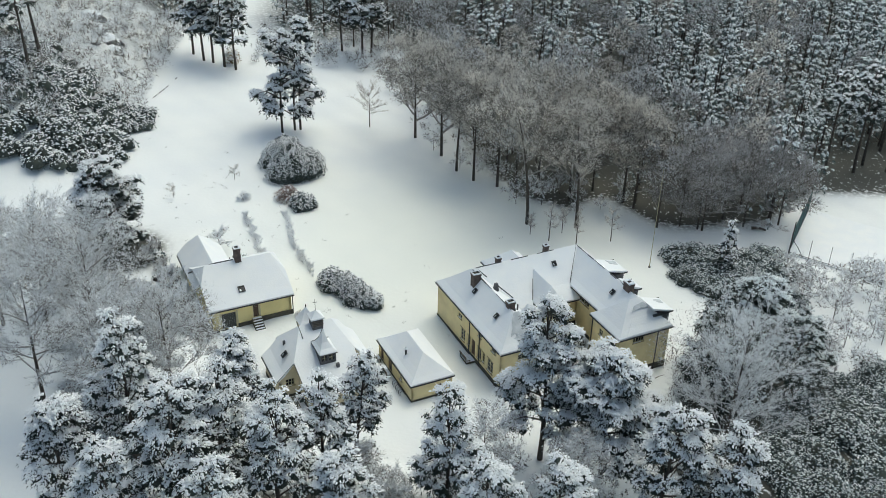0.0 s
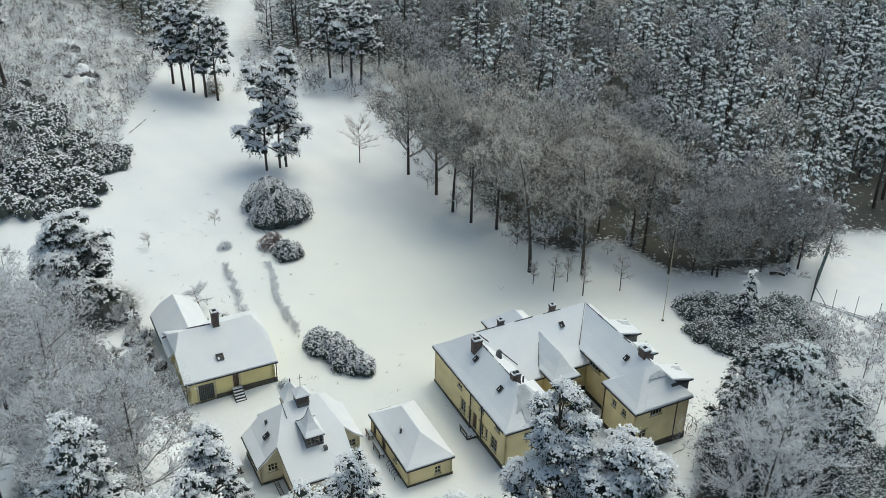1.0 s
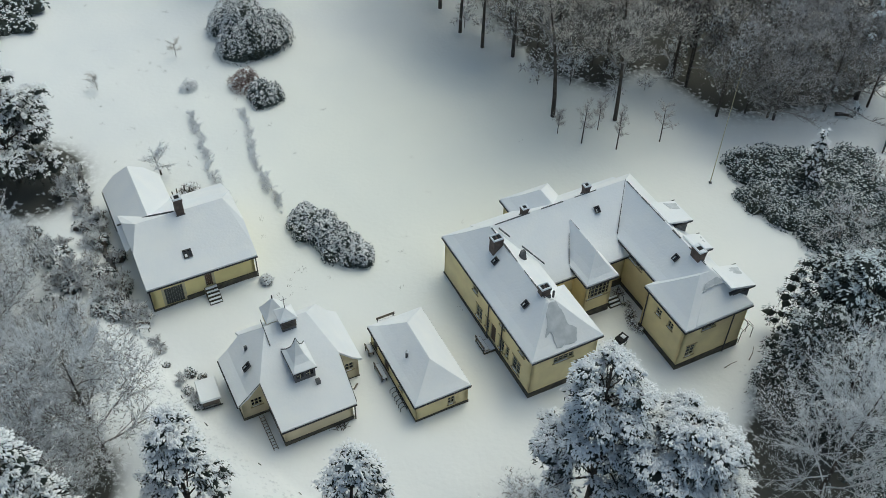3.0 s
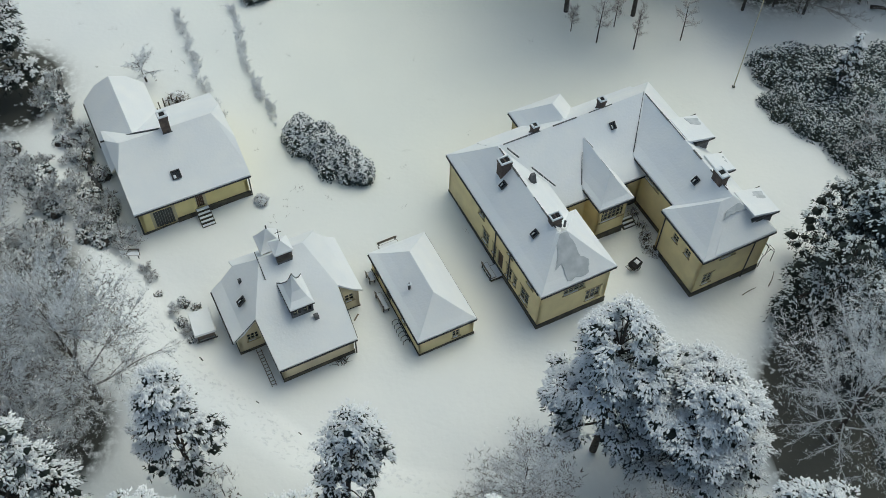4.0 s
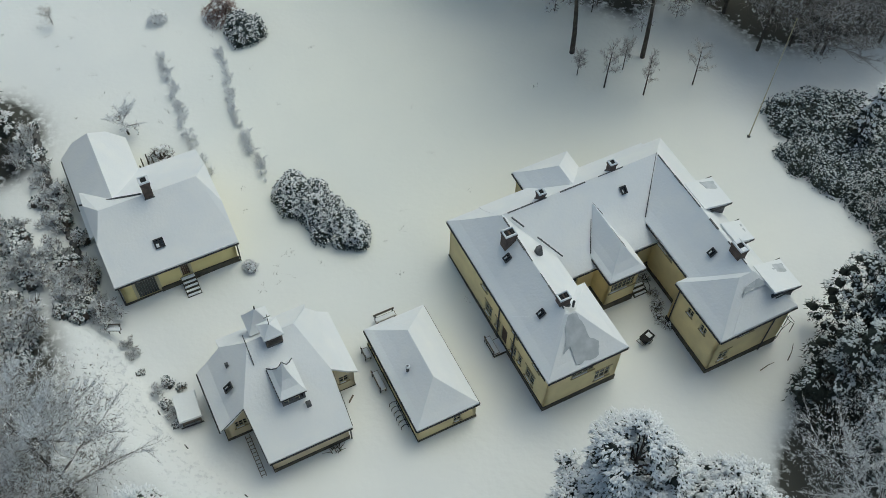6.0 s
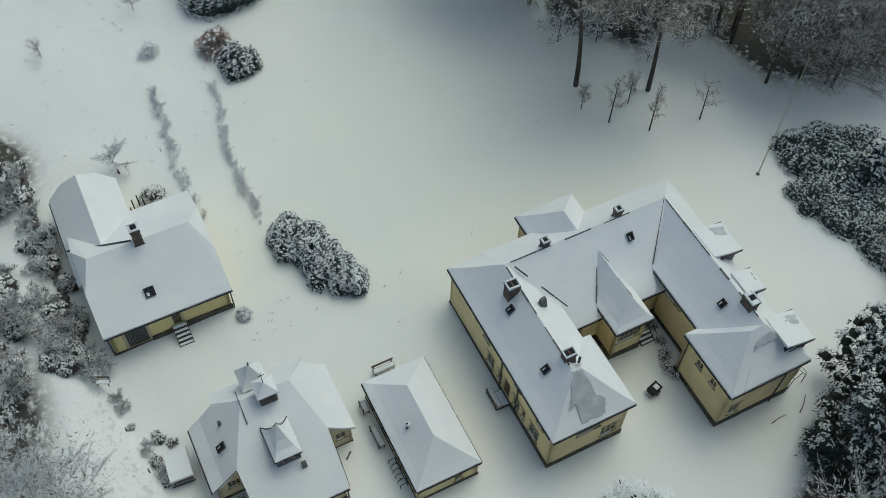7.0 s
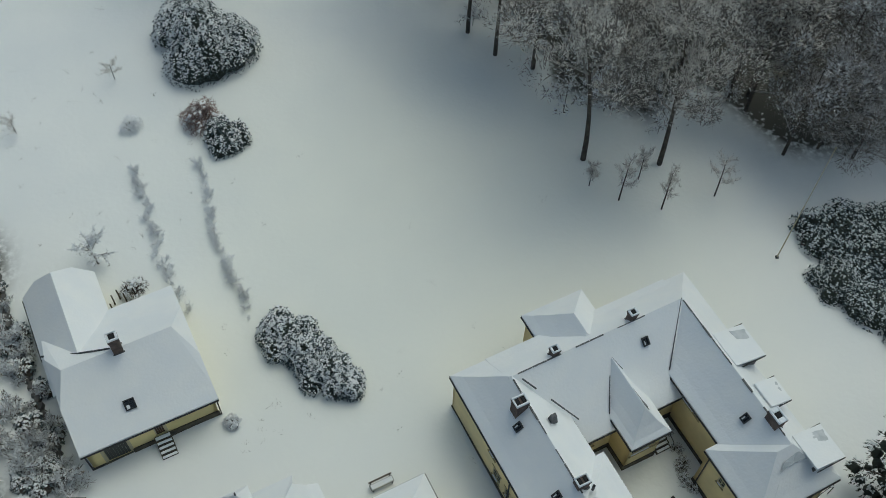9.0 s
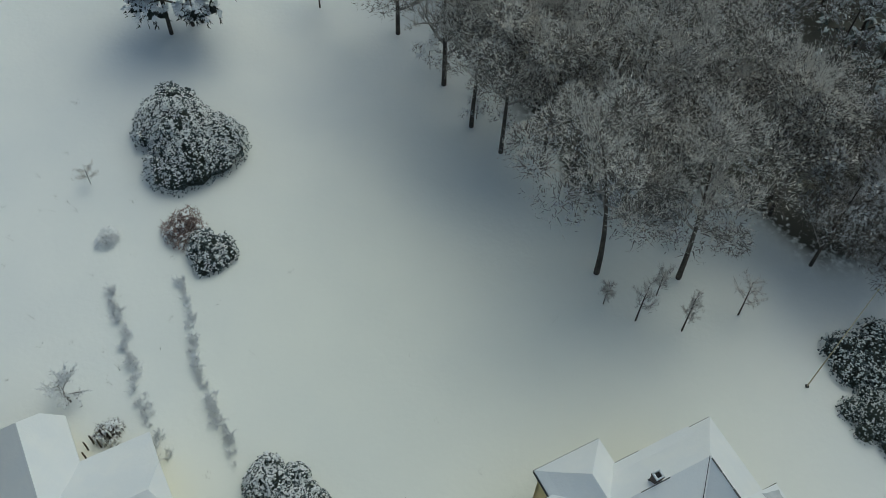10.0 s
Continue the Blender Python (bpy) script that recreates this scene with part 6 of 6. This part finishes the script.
# flagpole
pole = thing("flagpole", spot(29.2, 114.0), "tall thin pale flagpole in the snow", "flagpole")
part("pole", Soup().tube([(0, 0, -0.3), (0, 0, 4), (0, 0, 8), (0, 0, 14.5)], 0.055, 0.03, 8), "frame", pole)
part("knob", Soup().tube([(0, 0, 14.5), (0, 0, 14.58), (0, 0, 14.66)], 0.07, 0.05, 8), "frame", pole)
part("footing", Soup().box(-0.13, -0.13, -0.3, 0.13, 0.13, 0.12), "dark", pole)

# fallen dark log beyond the flagpole, by the evergreens
s = Soup().tube([(-1.9, 0.2, 0.25), (0, 0, 0.3), (2.4, -0.1, 0.3)], 0.1, 0.07, 6)
solid("fallen_log", s, "bark", "dark fallen log dusted with snow", "log", spot(33.4, 115.2))
s = Soup().tube([(-1.0, 0.2, 0.3), (-0.3, 0, 0.45), (0.3, -0.1, 0.4), (1.0, -0.3, 0.25)], 0.24, 0.14, 7)
solid("fallen_log", s, "bark", "dark fallen trunk under the trees", "log", spot(47.6, 126.4))


def bench(m, w=1.5):
    b = thing("garden_bench", m, "slatted garden bench with snow on the seat", "bench", "garden benches")
    for k in range(3):
        part("slat", Soup().box(-w / 2, -0.25 + k * 0.17, 0.42, w / 2, -0.11 + k * 0.17, 0.46), "wood", b)
    for k in range(2):
        part("back_slat", Soup().box(-w / 2, 0.27, 0.62 + k * 0.16, w / 2, 0.31, 0.73 + k * 0.16), "wood", b)
    for x in (-w / 2 + 0.1, w / 2 - 0.18):
        part("leg", Soup().box(x, -0.22, -0.1, x + 0.08, -0.14, 0.42), "dark", b)
        part("leg", Soup().box(x, 0.22, -0.1, x + 0.08, 0.3, 0.85), "dark", b)
    part("snow_load", Soup().box(-w / 2 + 0.04, -0.23, 0.463, w / 2 - 0.04, 0.2, 0.55, 0.05), "snow", b)
    return b


bench(at(-0.75, 6.6, 0, 90), 1.7)
bench(at(-10.1, 7.6, 0, 90), 1.8)
bench(at(-10.0, 10.2, 0, 90), 1.0)
bench(at(-7.3, 12.6, 0, 0), 1.8)

bench(at(-27.0, 20.5, 0.75, -26) @ Matrix.Scale(0.85, 4), 1.25)

# snowed-up brush, stones and poles along the top of the drive's bank
for i, (x, y, sc) in enumerate([(-21.5, 88.2, 0.55), (-22.1, 87.3, 0.5), (-21.3, 86.3, 0.5), (-20.7, 85.5, 0.45), (-20.3, 84.7, 0.4), (-24.4, 90.6, 0.5), (-23.6, 89.0, 0.35), (-25.0, 91.4, 0.5), (-20.4, 87.9, 0.4),
                                (-27.9, 93.6, 1.0), (-28.9, 93.2, 1.0), (-29.6, 94.4, 1.1), (-28.4, 95.0, 1.0), (-30.4, 95.8, 1.0), (-30.0, 93.4, 0.8), (-33.0, 97.5, 1.2), (-34.6, 99.0, 1.2), (-32.0, 99.0, 1.0)]):
    copies(fw[i % 2], [spot(x, y, i * 77, sc)])
for i in range(34):                                     # dark undergrowth beneath the trees by the drive
    copies(fw[i % 2], [spot(rnd.uniform(-39, -31.5), rnd.uniform(75, 93), i * 61, rnd.uniform(0.9, 1.9))])
poles = thing("pole_frame", at(-23.9, 13.5), "crossed thin garden poles behind the hutch", "poles")
for a in (-0.4, 0.4):
    part("pole", Soup().tube([(a, 0.5, -0.1), (a * 0.2, 0.1, 0.9), (-a * 0.6, -0.3, 1.7)], 0.035, 0.025, 5), "wood", poles)
part("crossbar", Soup().tube([(-0.35, 0.25, 0.5), (0, 0.26, 0.52), (0.35, 0.25, 0.5)], 0.025, 0.025, 5), "wood", poles)

# rack of hoops by the outbuilding
rack = thing("hoop_rack", at(-9.95, 4.4, 0, 90), "low rack of dark iron hoops in snow", "rack")
for k in range(6):
    y = k * 0.42 - 1.05
    part("hoop", Soup().tube([(y, -0.3, -0.05), (y, -0.28, 0.45), (y, 0.0, 0.62), (y, 0.28, 0.45), (y, 0.3, -0.05)], 0.03, 0.03, 5), "dark", rack)
part("rail", Soup().tube([(-1.1, -0.3, 0.02), (0, -0.3, 0.03), (1.1, -0.3, 0.02)], 0.03, 0.03, 5), "dark", rack)

# little garden hut on legs beside the drive
hut = thing("rabbit_hutch", at(-24.0, 11.75, 0, -4), "small raised hutch with a snowy lid", "hutch")
part("body", Soup().box(-0.7, -1.0, 0.35, 0.7, 1.0, 1.05), "wood", hut)
part("lid", Soup().box(-0.86, -1.18, 1.06, 0.86, 1.18, 1.12), "dark", hut)
part("lid_snow", Soup().box(-0.88, -1.2, 1.123, 0.88, 1.2, 1.32, 0.05), "roof_snow", hut)
for x in (-0.72, 0.62):
    for y in (-0.97, 0.87):
        part("leg", Soup().box(x, y, -0.2, x + 0.1, y + 0.1, 0.35), "wood", hut)
part("rail", Soup().box(-0.86, -1.24, 0.3, 0.86, -1.17, 0.4), "dark", hut)

# garden cart in the court
cart = thing("garden_cart", at(10.85, 1.9, 0, 15), "dark garden cart with snow on top", "cart")
part("body", Soup().box(-0.45, -0.32, 0.3, 0.45, 0.32, 0.8, -0.06), "black", cart)
part("snow_load", Soup().box(-0.05, -0.25, 0.81, 0.35, 0.2, 0.88, 0.08), "snow", cart)
for y in (-0.42, 0.36):
    part("wheel", Soup().tube([(0.1, y, 0.25), (0.1, y + 0.03, 0.25), (0.1, y + 0.06, 0.25)], 0.26, 0.26, 12), "dark", cart)
part("handle", Soup().tube([(-0.5, -0.3, 0.6), (-0.95, -0.3, 0.75), (-0.95, 0.3, 0.75), (-0.5, 0.3, 0.6)], 0.025, 0.025, 5), "dark", cart)

# ladder and boards beside the coach house
lad = thing("ladder", at(-20.75, 6.4, 0.03, 0), "wooden ladder lying in the snow", "ladder")
for x in (-0.2, 0.16):
    part("rail", Soup().box(x, -2.0, 0, x + 0.05, 1.6, 0.08), "wood", lad)
for k in range(11):
    part("rung", Soup().box(-0.15, -1.85 + k * 0.32, 0.02, 0.16, -1.81 + k * 0.32, 0.06), "wood", lad)
rr = random.Random(5)
brush = thing("brushwood", at(-15.3, 3.95), "heap of dark brushwood in snow", "brushwood")
for k in range(16):
    x, y, a = rr.uniform(-0.35, 0.35), rr.uniform(-0.25, 0.25), rr.uniform(0, 3)
    part("stick", Soup().tube([(x, y, 0.05), (x + 0.3 * math.cos(a), y + 0.3 * math.sin(a), 0.25), (x + 0.7 * math.cos(a), y + 0.7 * math.sin(a), 0.15)], 0.03, 0.012, 4), "bark", brush)
solid("plank", Soup().box(-0.35, -0.06, 0, 0.35, 0.06, 0.07), "wood", "loose plank lying in the snow", "plank", at(-12.6, 7.3, 0.02, 40))

# stakes and planters behind the cottage
for i, (u, v) in enumerate([(-20.1, 35.4), (-19.6, 35.7), (-19.2, 35.2), (-18.8, 35.8), (-18.4, 35.4), (-20.4, 34.7)]):
    s = Soup().tube([(0, 0, -0.2), (0.02, 0, 0.6), (0.0, 0.03, 1.3)], 0.07, 0.06, 6)
    solid("stake", s, "bark", "dark weathered garden stake", "stake", at(u, v), "stakes behind the cottage")
plant("bare_shrub", "dark twiggy shrub behind the cottage", "shrub", shrub_parts(500, 1.2, 1.1, 70, 30, 4, 0.22, True), ("bark", "bark", "tree_snow"), at(-18.4, 36.0))
solid("water_butt", Soup().tube([(0, 0, -0.1), (0, 0, 0.5), (0, 0, 0.9)], 0.34, 0.32, 12).tube([(0, 0, 0.9), (0, 0, 0.905), (0, 0, 0.91)], 0.32, 0.01, 12), "tank", "dark green water butt in snow", "water butt", at(-28.0, 27.6))

# old garden wall on the cottage's west side
s = Soup()
for a, b in zip(line, line[1:]):
    n = int(math.dist(a, b) / 0.6)
    for k in range(n):
        p = [a[j] + (b[j] - a[j]) * (k + 0.5) / n for j in (0, 1)]
        z = float(ground_z(*p))
        h = 0.55 + 0.12 * math.sin(k * 2.3)
        s.box(p[0] - 0.24, p[1] - 0.34, z - 0.3, p[0] + 0.2, p[1] + 0.34, z + h, 0.05)
solid("garden_wall", s, "rock", "low dry-stone garden wall half buried", "wall", kind="structure")

# garden arch and hose by the pavilion
arch = thing("rose_arch", at(21.4, -2.4), "thin bent garden arch of dark iron", "arch")
for y in (0.0, 0.7):
    part("bow", Soup().tube([(-0.6, y, -0.2), (-0.55, y, 1.4), (0.1, y, 2.2), (0.75, y, 1.4), (0.8, y, -0.2)], 0.035, 0.035, 5), "dark", arch)
for k in range(3):
    part("rung", Soup().tube([(0.1 - 0.6 * (k - 1), 0, 2.15 - 0.5 * abs(k - 1)), (0.1 - 0.6 * (k - 1), 0.35, 2.15 - 0.5 * abs(k - 1)), (0.1 - 0.6 * (k - 1), 0.7, 2.15 - 0.5 * abs(k - 1))], 0.025, 0.025, 4), "dark", arch)
solid("fallen_branch", Soup().tube([(-0.8, 0, 0.05), (0, 0.05, 0.08), (0.7, 0, 0.05)], 0.04, 0.02, 5), "bark", "dark broken branch on the snow", "branch", at(18.6, -4.2, 0, 4))
solid("fallen_branch", Soup().tube([(-0.9, 0, 0.05), (0, 0.1, 0.08), (0.8, 0.35, 0.05)], 0.05, 0.02, 5), "bark", "dark broken branch on the snow", "branch", at(21.2, -4.1, 0, 25))
for i, (u, v, sc) in enumerate([(13.0, 3.2, 0.7), (13.2, 2.3, 0.6), (13.4, 4.2, 0.8), (13.9, 5.4, 0.6), (14.1, 7.0, 0.6)]):
    plant("bare_shrub", "dark twiggy shrub against the house wall", "shrub", shrub_parts(510 + i, 0.9, 0.9, 60, 14, 4, 0.2, True), ("bark", "bark", "tree_snow"), at(u, v) @ Matrix.Scale(sc, 4), "shrubs in the court")

# steps and rail in the court
cst = thing("court_steps", at(12.9, 6.7), "dark stone steps with iron rail and snow", "steps")
for k in range(3):
    part("tread", Soup().box(-0.6, -0.3 - 0.32 * k, -0.5, 0.7, 0.0 - 0.32 * k, 0.5 - 0.18 * k), "plinth", cst)
    part("tread_snow", Soup().box(-0.5, -0.27 - 0.32 * k, 0.503 - 0.18 * k, 0.6, -0.06 - 0.32 * k, 0.56 - 0.18 * k, 0.02), "snow", cst)
part("rail", Soup().tube([(0.75, -1.0, 0.0), (0.75, -0.95, 0.9), (0.75, 0.1, 1.4), (0.75, 0.12, 0.4)], 0.03, 0.03, 5), "dark", cst)
porch = thing("door_step", at(-0.1, 6.45), "stone door step with a snowy tread", "step")
part("tread", Soup().box(-0.9, -0.7, -0.3, 0.35, 0.7, 0.22), "plinth", porch)
part("tread_snow", Soup().box(-0.85, -0.65, 0.223, 0.3, 0.65, 0.29, 0.03), "snow", porch)
